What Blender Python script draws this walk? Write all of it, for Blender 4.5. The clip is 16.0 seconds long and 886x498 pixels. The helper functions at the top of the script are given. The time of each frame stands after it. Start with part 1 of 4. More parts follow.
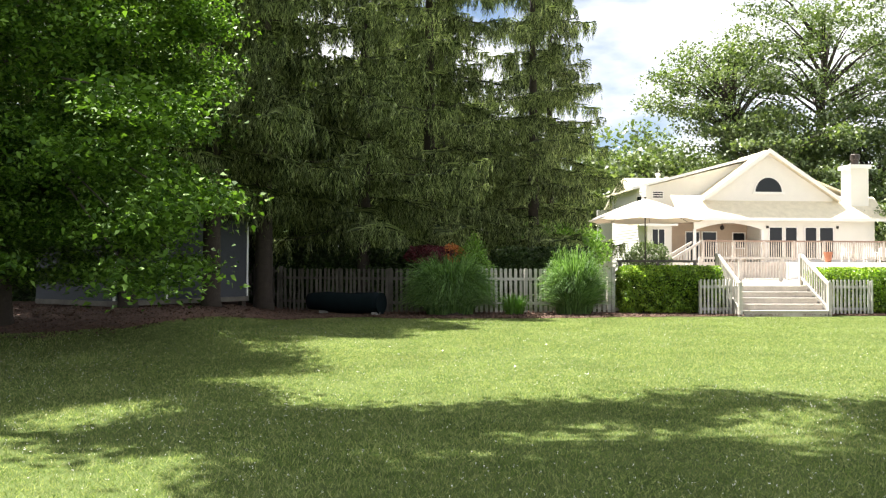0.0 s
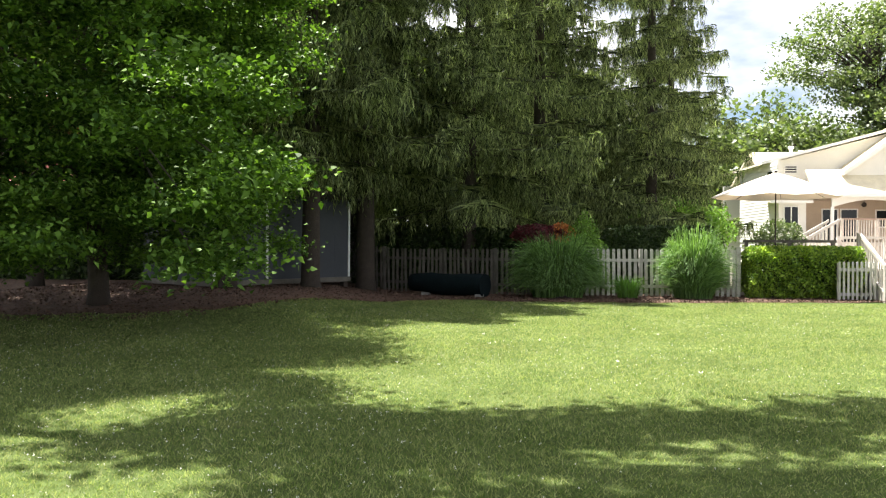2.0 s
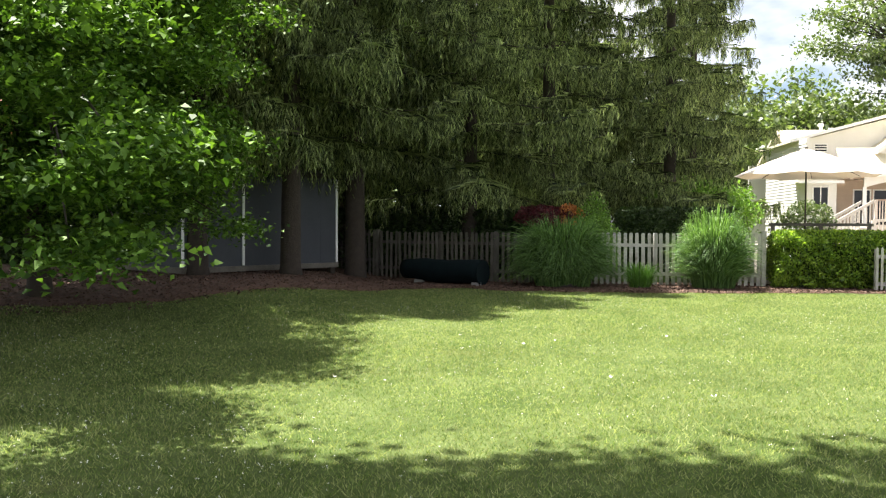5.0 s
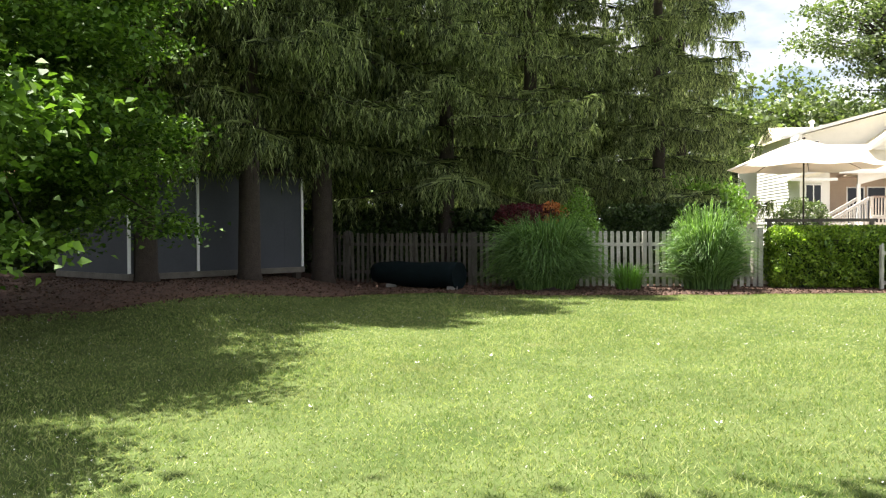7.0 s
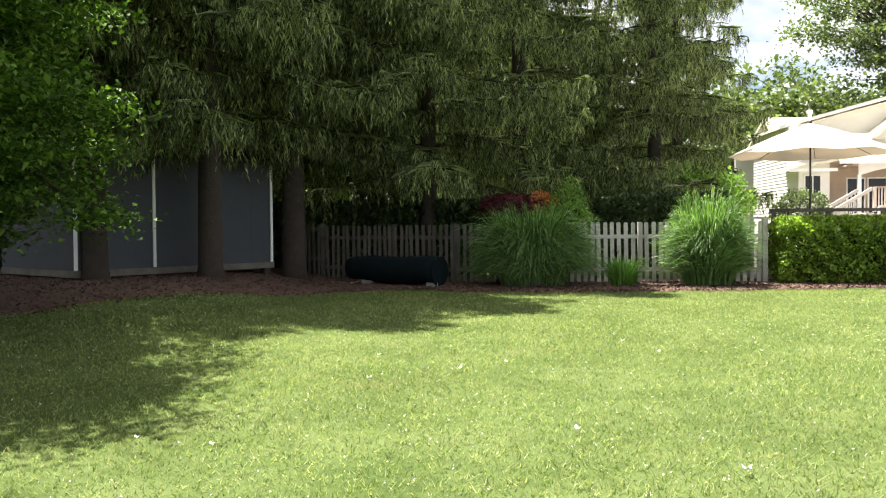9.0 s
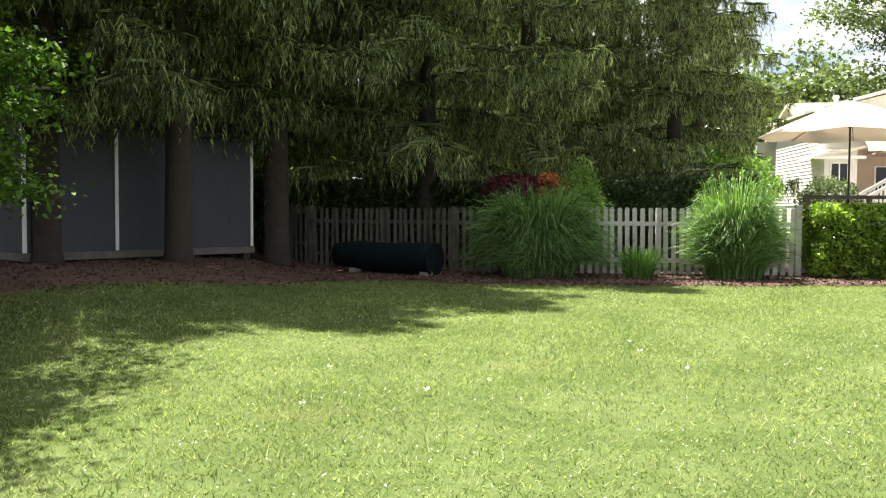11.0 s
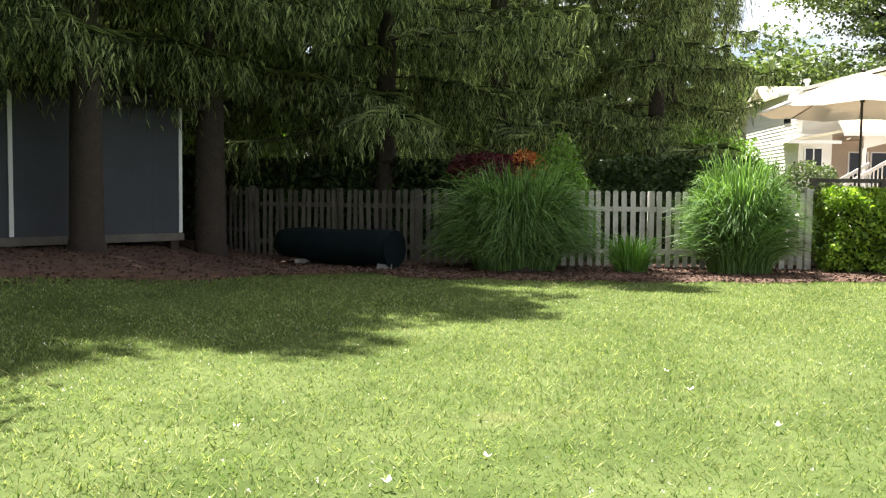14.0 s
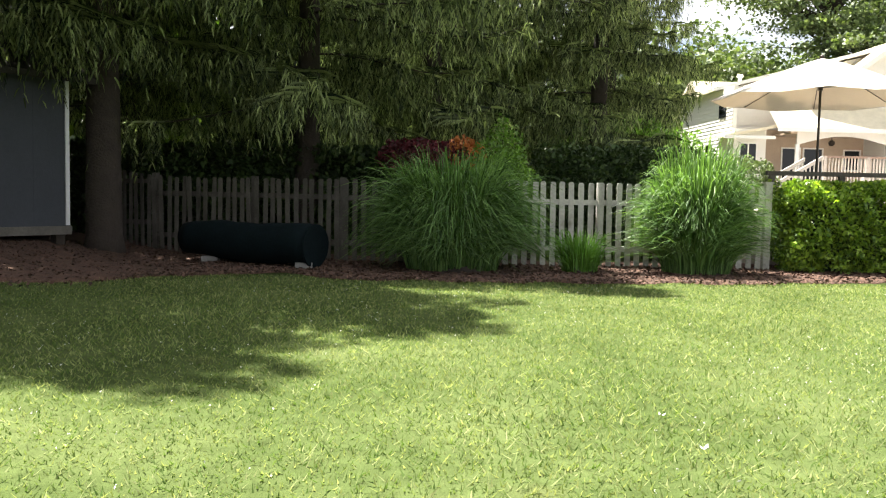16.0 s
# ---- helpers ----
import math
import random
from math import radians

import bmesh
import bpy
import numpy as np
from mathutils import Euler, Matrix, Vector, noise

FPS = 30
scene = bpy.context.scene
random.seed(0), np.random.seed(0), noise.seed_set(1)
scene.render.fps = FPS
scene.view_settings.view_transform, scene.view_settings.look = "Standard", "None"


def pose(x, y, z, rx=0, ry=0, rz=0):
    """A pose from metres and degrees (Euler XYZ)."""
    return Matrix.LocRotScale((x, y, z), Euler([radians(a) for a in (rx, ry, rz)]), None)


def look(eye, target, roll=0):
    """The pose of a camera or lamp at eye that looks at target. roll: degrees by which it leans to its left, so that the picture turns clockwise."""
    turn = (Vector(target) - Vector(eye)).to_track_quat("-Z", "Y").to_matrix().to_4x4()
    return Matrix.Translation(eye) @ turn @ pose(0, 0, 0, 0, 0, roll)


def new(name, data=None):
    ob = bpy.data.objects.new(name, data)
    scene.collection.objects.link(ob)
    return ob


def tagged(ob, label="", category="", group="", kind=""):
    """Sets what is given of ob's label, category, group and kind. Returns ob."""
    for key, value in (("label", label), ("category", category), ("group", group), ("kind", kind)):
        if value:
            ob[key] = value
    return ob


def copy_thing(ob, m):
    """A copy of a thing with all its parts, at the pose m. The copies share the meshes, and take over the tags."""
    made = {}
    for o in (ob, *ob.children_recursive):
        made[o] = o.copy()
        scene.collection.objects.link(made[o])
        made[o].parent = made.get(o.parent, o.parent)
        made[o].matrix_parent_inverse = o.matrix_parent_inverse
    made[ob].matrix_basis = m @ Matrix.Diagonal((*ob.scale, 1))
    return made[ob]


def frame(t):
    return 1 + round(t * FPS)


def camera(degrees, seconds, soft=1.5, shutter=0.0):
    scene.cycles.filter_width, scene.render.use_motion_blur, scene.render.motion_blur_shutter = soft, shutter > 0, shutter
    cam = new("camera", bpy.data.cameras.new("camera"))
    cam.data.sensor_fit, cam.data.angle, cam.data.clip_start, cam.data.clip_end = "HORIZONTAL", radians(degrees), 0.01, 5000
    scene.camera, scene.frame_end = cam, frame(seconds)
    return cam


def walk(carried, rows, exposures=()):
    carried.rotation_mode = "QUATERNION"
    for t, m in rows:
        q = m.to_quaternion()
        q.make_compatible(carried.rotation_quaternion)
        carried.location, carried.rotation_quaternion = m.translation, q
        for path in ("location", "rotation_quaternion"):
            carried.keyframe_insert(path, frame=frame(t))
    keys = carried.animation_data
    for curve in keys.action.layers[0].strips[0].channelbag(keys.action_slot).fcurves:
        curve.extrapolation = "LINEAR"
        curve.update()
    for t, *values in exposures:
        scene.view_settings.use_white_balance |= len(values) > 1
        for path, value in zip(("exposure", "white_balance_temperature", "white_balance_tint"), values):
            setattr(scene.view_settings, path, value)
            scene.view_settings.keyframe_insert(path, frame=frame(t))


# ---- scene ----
cam = camera(56.1, 16.0, soft=1.2)
PATH = [
    (0, (-1.047, -1.584, 1.516), (-0.915, 0.411, 1.558), 0.2),
    (0.5, (-0.884, -1.371, 1.534), (-0.898, 0.628, 1.587), 0.1),
    (1, (-0.811, -1.021, 1.532), (-0.944, 0.975, 1.554), 0.7),
    (1.5, (-0.733, -0.689, 1.561), (-0.871, 1.306, 1.59), 0.3),
    (2, (-0.608, -0.336, 1.541), (-0.762, 1.658, 1.532), 0.3),
    (2.5, (-0.521, -0.014, 1.538), (-0.74, 1.974, 1.508), 0.8),
    (3, (-0.361, 0.277, 1.561), (-0.614, 2.261, 1.524), 0.3),
    (3.5, (-0.243, 0.611, 1.581), (-0.541, 2.589, 1.56), 0.6),
    (4, (-0.174, 0.948, 1.585), (-0.414, 2.932, 1.522), 0.2),
    (4.5, (-0.125, 1.416, 1.546), (-0.38, 3.399, 1.473), 0.3),
    (5, (-0.022, 1.834, 1.605), (-0.229, 3.822, 1.55), 0.4),
    (5.2, (-0.021, 2.059, 1.588), (-0.207, 4.049, 1.535), -0.2),
    (7.3, (0.296, 3.689, 1.429), (0.113, 5.681, 1.389), -0.3),
    (7.5, (0.332, 3.836, 1.416), (0.151, 5.828, 1.364), -0.6),
    (8, (0.393, 4.257, 1.426), (0.163, 6.242, 1.354), -0.2),
    (8.5, (0.381, 4.648, 1.431), (0.203, 6.64, 1.379), -0.1),
    (8.7, (0.391, 4.803, 1.411), (0.226, 6.795, 1.359), -0.5),
    (10.8, (0.627, 6.882, 1.325), (0.402, 8.868, 1.248), 0.4),
    (11, (0.614, 6.994, 1.32), (0.414, 8.983, 1.234), 0.3),
    (11.5, (0.608, 7.402, 1.328), (0.429, 9.392, 1.239), 0.4),
    (12, (0.536, 7.826, 1.31), (0.38, 9.818, 1.232), 0.2),
    (12.5, (0.497, 8.233, 1.301), (0.39, 10.229, 1.247), -0.3),
    (13, (0.436, 8.544, 1.281), (0.28, 10.537, 1.213), 0.0),
    (13.5, (0.345, 8.958, 1.286), (0.228, 10.952, 1.198), -0.2),
    (14, (0.313, 9.391, 1.273), (0.214, 11.385, 1.152), 0.7),
    (14.5, (0.242, 9.787, 1.275), (0.179, 11.781, 1.131), 0.7),
    (15, (0.238, 10.225, 1.247), (0.18, 12.22, 1.113), 1.0),
    (15.5, (0.248, 10.625, 1.226), (0.173, 12.619, 1.091), 1.2),
    (16, (0.293, 11.021, 1.227), (0.358, 13.016, 1.093), 1.2),
]
walk(cam, [(t, look(eye, target, roll)) for t, eye, target, roll in PATH], [(0, 2.19, 6500, 10)])

# ---- light ----
SUN_EL, SUN_AZ = radians(66), radians(-40)   # azimuth from +y towards +x
world = bpy.data.worlds.new("sky")
scene.world = world
world.use_nodes = True
wn = world.node_tree
sky = wn.nodes.new("ShaderNodeTexSky")
sky.sky_type, sky.sun_disc = "NISHITA", False
sky.sun_elevation, sky.sun_rotation = SUN_EL, SUN_AZ
wn.nodes["Background"].inputs["Strength"].default_value = 0.0190
gen = wn.nodes.new("ShaderNodeTexCoord")
stretch = wn.nodes.new("ShaderNodeMapping")
stretch.inputs["Scale"].default_value = (1.0, 1.0, 2.6)
puffs = wn.nodes.new("ShaderNodeTexNoise")
puffs.inputs["Scale"].default_value, puffs.inputs["Detail"].default_value = 3.2, 9
cover = wn.nodes.new("ShaderNodeMapRange")
cover.inputs[1].default_value, cover.inputs[2].default_value = 0.36, 0.50
clouds = wn.nodes.new("ShaderNodeMix")
clouds.data_type = "RGBA"
clouds.inputs[7].default_value = (17.0, 17.0, 17.4, 1)
wn.links.new(gen.outputs["Generated"], stretch.inputs["Vector"])
wn.links.new(stretch.outputs[0], puffs.inputs["Vector"])
wn.links.new(puffs.outputs["Fac"], cover.inputs[0])
wn.links.new(cover.outputs[0], clouds.inputs[0])
bright = wn.nodes.new("ShaderNodeVectorMath")
bright.operation = "SCALE"
bright.inputs["Scale"].default_value = 1.7
wn.links.new(sky.outputs[0], bright.inputs[0])
wn.links.new(bright.outputs[0], clouds.inputs[6])
wn.links.new(clouds.outputs[2], wn.nodes["Background"].inputs["Color"])
sun_data = bpy.data.lights.new("sun", "SUN")
sun_data.energy, sun_data.angle, sun_data.color = 5.0, radians(0.53), (1.0, 0.95, 0.86)
sun = new("sun", sun_data)
sun_dir = Vector((math.sin(SUN_AZ) * math.cos(SUN_EL), math.cos(SUN_AZ) * math.cos(SUN_EL), math.sin(SUN_EL)))
sun.matrix_world = look(sun_dir * 80, (0, 0, 0))


# ---- materials ----
def mat(name, colour, rough=0.7, metal=0.0, vary=0.15, scale=4.0, bump=0.0, bump_scale=60.0, translucent=0.0, tint=None, island=0.0, obj_vary=0.0, stain=None, glow_tint=(1.25, 1.40, 0.5), gloss=None):
    """A procedural surface: two scales of colour variation, optional bump, translucency and per-piece variation."""
    m = bpy.data.materials.new(name)
    m.use_nodes = True
    nt = m.node_tree
    n, l = nt.nodes, nt.links
    p = n["Principled BSDF"]
    p.inputs["Roughness"].default_value, p.inputs["Metallic"].default_value = rough, metal
    if gloss is not None:
        p.inputs["Specular IOR Level"].default_value = gloss
    co = n.new("ShaderNodeTexCoord")
    a, b = n.new("ShaderNodeTexNoise"), n.new("ShaderNodeTexNoise")
    a.inputs["Scale"].default_value, b.inputs["Scale"].default_value = scale, scale * 9
    a.inputs["Detail"].default_value = b.inputs["Detail"].default_value = 4
    geo = n.new("ShaderNodeNewGeometry")
    l.new(geo.outputs["Position"], a.inputs["Vector"])
    l.new(geo.outputs["Position"], b.inputs["Vector"])
    add = n.new("ShaderNodeMath")
    add.operation = "ADD"
    l.new(a.outputs["Fac"], add.inputs[0])
    l.new(b.outputs["Fac"], add.inputs[1])
    value = n.new("ShaderNodeMapRange")
    value.inputs[1].default_value, value.inputs[2].default_value = 0.6, 1.4
    value.inputs[3].default_value, value.inputs[4].default_value = 1 - vary, 1 + vary
    l.new(add.outputs[0], value.inputs[0])
    last = value.outputs[0]
    for amount, socket in ((island, geo.outputs["Random Per Island"]), (obj_vary, n.new("ShaderNodeObjectInfo").outputs["Random"])):
        if amount:
            r = n.new("ShaderNodeMapRange")
            r.inputs[3].default_value, r.inputs[4].default_value = 1 - amount, 1 + amount
            l.new(socket, r.inputs[0])
            mul = n.new("ShaderNodeMath")
            mul.operation = "MULTIPLY"
            l.new(last, mul.inputs[0])
            l.new(r.outputs[0], mul.inputs[1])
            last = mul.outputs[0]
    mix = n.new("ShaderNodeMix")
    mix.data_type = "RGBA"
    mix.inputs[6].default_value = (*colour, 1)
    mix.inputs[7].default_value = (*(tint or colour), 1)
    l.new(a.outputs["Fac"] if not island else geo.outputs["Random Per Island"], mix.inputs[0])
    colour_out = mix.outputs[2]
    if stain:
        st = n.new("ShaderNodeTexNoise")
        st.inputs["Scale"].default_value, st.inputs["Detail"].default_value = stain[1], 6
        l.new(geo.outputs["Position"], st.inputs["Vector"])
        ramp = n.new("ShaderNodeMapRange")
        ramp.inputs[1].default_value, ramp.inputs[2].default_value = stain[2], stain[2] + 0.12
        l.new(st.outputs["Fac"], ramp.inputs[0])
        sm = n.new("ShaderNodeMix")
        sm.data_type = "RGBA"
        l.new(ramp.outputs[0], sm.inputs[0])
        l.new(colour_out, sm.inputs[6])
        sm.inputs[7].default_value = (*stain[0], 1)
        colour_out = sm.outputs[2]
    scaled = n.new("ShaderNodeVectorMath")
    scaled.operation = "SCALE"
    l.new(colour_out, scaled.inputs[0])
    l.new(last, scaled.inputs["Scale"])
    l.new(scaled.outputs[0], p.inputs["Base Color"])
    if bump:
        bt, bn = n.new("ShaderNodeTexNoise"), n.new("ShaderNodeBump")
        bt.inputs["Scale"].default_value, bt.inputs["Detail"].default_value = bump_scale, 5
        l.new(geo.outputs["Position"], bt.inputs["Vector"])
        bn.inputs["Strength"].default_value, bn.inputs["Distance"].default_value = bump, 0.02
        l.new(bt.outputs["Fac"], bn.inputs["Height"])
        l.new(bn.outputs[0], p.inputs["Normal"])
    if translucent:
        tr, ms = n.new("ShaderNodeBsdfTranslucent"), n.new("ShaderNodeMixShader")
        warm = n.new("ShaderNodeVectorMath")
        warm.operation = "MULTIPLY"
        warm.inputs[1].default_value = glow_tint
        l.new(scaled.outputs[0], warm.inputs[0])
        l.new(warm.outputs[0], tr.inputs["Color"])
        ms.inputs[0].default_value = translucent
        l.new(p.outputs[0], ms.inputs[1])
        l.new(tr.outputs[0], ms.inputs[2])
        l.new(ms.outputs[0], n["Material Output"].inputs["Surface"])
    return m


def glass_mat(name, colour, rough=0.05):
    m = bpy.data.materials.new(name)
    m.use_nodes = True
    p = m.node_tree.nodes["Principled BSDF"]
    p.inputs["Base Color"].default_value = (*colour, 1)
    p.inputs["Roughness"].default_value = rough
    p.inputs["Specular IOR Level"].default_value = 0.35
    return m


LAWN = mat("lawn_soil", (0.055, 0.092, 0.022), 0.95, gloss=0.02, vary=0.35, scale=0.9, bump=0.8, bump_scale=90, tint=(0.100, 0.118, 0.048), stain=((0.130, 0.132, 0.056), 0.55, 0.65))
BLADE = mat("grass_blade", (0.094, 0.174, 0.035), 0.7, gloss=0.06, vary=0.30, scale=0.7, translucent=0.45, glow_tint=(1.25, 1.30, 0.75), tint=(0.285, 0.300, 0.150), island=0.3, stain=((0.262, 0.265, 0.135), 0.55, 0.65))
CLOVER = mat("clover_white", (0.75, 0.75, 0.68), 0.8, vary=0.1)
MULCH = mat("mulch", (0.074, 0.035, 0.023), 0.95, vary=0.5, scale=6, bump=1.0, bump_scale=50, tint=(0.105, 0.058, 0.038))
CHIP = mat("mulch_chip", (0.062, 0.034, 0.023), 0.95, vary=0.2, island=0.5, tint=(0.105, 0.062, 0.043))
BARK = mat("bark", (0.040, 0.031, 0.025), 0.95, vary=0.4, scale=7, bump=1.0, bump_scale=25)
LEAF = mat("maple_leaf", (0.060, 0.120, 0.018), 0.35, gloss=0.5, vary=0.1, scale=0.5, translucent=0.4, tint=(0.130, 0.190, 0.028), island=0.25)
# Leaf colour darkened in place of shade, for trees backing the spruces.
SHADED_LEAF = mat("shaded_leaf", (0.020, 0.034, 0.018), 0.6, gloss=0.1, vary=0.15, scale=0.3, translucent=0.08, tint=(0.035, 0.052, 0.022), island=0.25)
MAPLE_LEAF = mat("sunlit_maple_leaf", (0.034, 0.085, 0.014), 0.55, gloss=0.10, vary=0.1, scale=0.5, translucent=0.26, tint=(0.115, 0.195, 0.036), island=0.35)
LEAF_FAR = mat("far_leaf", (0.058, 0.095, 0.032), 0.5, vary=0.15, scale=0.3, translucent=0.28, tint=(0.150, 0.190, 0.085), island=0.25)
NEEDLE = mat("spruce_needle", (0.017, 0.033, 0.020), 0.6, gloss=0.06, vary=0.25, scale=0.6, translucent=0.3, glow_tint=(1.15, 1.25, 0.8), tint=(0.245, 0.290, 0.125), island=0.45)
HEDGE = mat("hedge_leaf", (0.085, 0.18, 0.022), 0.4, vary=0.15, scale=1.2, translucent=0.4, tint=(0.27, 0.37, 0.055), island=0.3)
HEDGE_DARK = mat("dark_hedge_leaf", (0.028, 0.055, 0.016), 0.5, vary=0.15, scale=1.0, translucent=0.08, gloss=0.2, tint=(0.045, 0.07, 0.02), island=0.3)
RED_LEAF = mat("red_leaf", (0.070, 0.012, 0.020), 0.5, vary=0.15, scale=2.0, translucent=0.3, glow_tint=(1.3, 0.8, 0.8), tint=(0.15, 0.028, 0.042), island=0.3)
ORANGE_LEAF = mat("orange_leaf", (0.46, 0.12, 0.03), 0.5, vary=0.15, scale=2.0, translucent=0.3, tint=(0.55, 0.22, 0.08), island=0.3)
LIME_LEAF = mat("lime_leaf", (0.095, 0.190, 0.028), 0.5, vary=0.15, scale=2.0, translucent=0.35, tint=(0.155, 0.275, 0.040), island=0.25)
REED = mat("reed_blade", (0.060, 0.140, 0.034), 0.45, gloss=0.25, vary=0.15, scale=1.0, translucent=0.35, tint=(0.165, 0.260, 0.095), island=0.45)
IRIS = mat("iris_blade", (0.09, 0.20, 0.03), 0.45, vary=0.15, scale=1.0, translucent=0.4, tint=(0.13, 0.26, 0.05), island=0.25)
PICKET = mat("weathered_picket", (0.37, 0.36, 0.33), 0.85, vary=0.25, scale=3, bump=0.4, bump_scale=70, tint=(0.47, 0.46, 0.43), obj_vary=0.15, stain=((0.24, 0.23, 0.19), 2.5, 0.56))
# Old grey wood, with tree shade on the left fence darkened into the colour.
OLD_SHADED_PICKET = mat("old_shaded_picket", (0.085, 0.078, 0.066), 0.9, vary=0.3, scale=3, bump=0.5, bump_scale=60, tint=(0.125, 0.115, 0.10), obj_vary=0.2)
WHITE = mat("white_siding", (0.68, 0.66, 0.62), 0.6, vary=0.04, scale=2)
TRIM = mat("white_trim", (0.72, 0.71, 0.69), 0.5, vary=0.05, scale=3)
ROOF = mat("pale_shingle", (0.62, 0.56, 0.42), 0.85, vary=0.12, scale=3, bump=0.4, bump_scale=30, tint=(0.68, 0.62, 0.48))
DECKWOOD = mat("weathered_deck_wood", (0.40, 0.35, 0.31), 0.85, vary=0.25, scale=3, bump=0.3, bump_scale=60, tint=(0.50, 0.45, 0.40))
RAILWHITE = mat("pale_rail_wood", (0.40, 0.37, 0.335), 0.8, vary=0.2, scale=3, bump=0.3, bump_scale=60, tint=(0.48, 0.45, 0.41))
RAILBROWN = mat("brown_rail_wood", (0.26, 0.18, 0.14), 0.75, vary=0.2, scale=3)
GLASS = glass_mat("window_glass", (0.012, 0.014, 0.016))
SHED = mat("shed_board", (0.052, 0.058, 0.070), 0.85, vary=0.12, scale=2, bump=0.2, bump_scale=50)
SHEDTRIM = mat("shed_trim", (0.72, 0.73, 0.74), 0.6, vary=0.08, scale=3)
SHEDROOF = mat("shed_roof", (0.050, 0.046, 0.044), 0.95, vary=0.3, scale=4, gloss=0.05, bump=0.4, bump_scale=30)
TARP = mat("dark_tarp", (0.005, 0.010, 0.012), 0.95, gloss=0.1, vary=0.3, scale=3, bump=0.5, bump_scale=8)
CANVAS = mat("cream_canvas", (0.70, 0.65, 0.58), 0.85, vary=0.05, scale=3, translucent=0.3, glow_tint=(0.9, 0.84, 0.76))
DARKMETAL = mat("bronze_pole", (0.05, 0.04, 0.035), 0.4, metal=0.6, vary=0.1)
STONE = mat("block_stone", (0.24, 0.235, 0.225), 0.9, vary=0.25, scale=5, bump=0.4, bump_scale=40)
BRICKRED = mat("red_tile", (0.36, 0.10, 0.075), 0.8, vary=0.3, scale=1.5, tint=(0.42, 0.15, 0.12))
CLAY = mat("orange_brick", (0.33, 0.13, 0.07), 0.85, vary=0.25, scale=2)
PORCH = mat("porch_wall", (0.42, 0.33, 0.25), 0.8, vary=0.1, scale=2)


# ---- mesh helpers ----
def box(bm, x0, y0, z0, x1, y1, z1, m=None):
    vs = [bm.verts.new((x, y, z)) for z in (z0, z1) for x, y in ((x0, y0), (x1, y0), (x1, y1), (x0, y1))]
    if m is not None:
        for v in vs:
            v.co = m @ v.co
    for f in ((0, 3, 2, 1), (4, 5, 6, 7), (0, 1, 5, 4), (1, 2, 6, 5), (2, 3, 7, 6), (3, 0, 4, 7)):
        bm.faces.new([vs[i] for i in f])


def prism(bm, profile, axis, lo, hi):
    """A profile of 2D points pushed along an axis ('x' or 'y')."""
    put = (lambda a, b, c: (c, a, b)) if axis == "x" else (lambda a, b, c: (a, c, b))
    v0 = [bm.verts.new(put(a, b, lo)) for a, b in profile]
    v1 = [bm.verts.new(put(a, b, hi)) for a, b in profile]
    bm.faces.new(v0)
    bm.faces.new(v1[::-1])
    for i in range(len(profile)):
        j = (i + 1) % len(profile)
        bm.faces.new((v0[i], v1[i], v1[j], v0[j]))


def tube(bm, points, radii, sides=8):
    rings = []
    for i, (p, r) in enumerate(zip(points, radii)):
        p = Vector(p)
        d = (Vector(points[min(i + 1, len(points) - 1)]) - Vector(points[max(i - 1, 0)])).normalized()
        u = d.cross(Vector((0.3, 0.9, 0.1))).normalized()
        w = d.cross(u)
        rings.append([bm.verts.new(p + (u * math.cos(6.2832 * k / sides) + w * math.sin(6.2832 * k / sides)) * r) for k in range(sides)])
    for a, b in zip(rings, rings[1:]):
        for k in range(sides):
            bm.faces.new((a[k], a[(k + 1) % sides], b[(k + 1) % sides], b[k]))
    bm.faces.new(rings[0][::-1])
    bm.faces.new(rings[-1])


def finish(bm, name, material, smooth=False):
    bmesh.ops.recalc_face_normals(bm, faces=bm.faces)
    me = bpy.data.meshes.new(name)
    bm.to_mesh(me)
    bm.free()
    me.materials.append(material)
    if smooth:
        me.shade_smooth()
    return me


def part(name, bm, material, parent=None, label="", smooth=False):
    ob = new(name, finish(bm, name, material, smooth) if isinstance(bm, bmesh.types.BMesh) else bm)
    if parent:
        ob.parent = parent
    if label:
        tagged(ob, label)
    return ob


def thing(name, label, category, group="", kind="", at=(0, 0, 0), rz=0.0):
    ob = new(name)
    ob.matrix_world = pose(*at, 0, 0, rz)
    return tagged(ob, label, category, group, kind)


def quads(name, verts, material, per=4):
    """A mesh of loose polygons with `per` corners each, from an array (n, per, 3)."""
    verts = np.asarray(verts, dtype=np.float32)
    n = len(verts)
    me = bpy.data.meshes.new(name)
    me.vertices.add(n * per)
    me.vertices.foreach_set("co", verts.reshape(-1))
    me.loops.add(n * per)
    me.loops.foreach_set("vertex_index", np.arange(n * per, dtype=np.int32))
    me.polygons.add(n)
    me.polygons.foreach_set("loop_start", np.arange(n, dtype=np.int32) * per)
    me.polygons.foreach_set("loop_total", np.full(n, per, dtype=np.int32))
    me.materials.append(material)
    me.update(calc_edges=True)
    return me


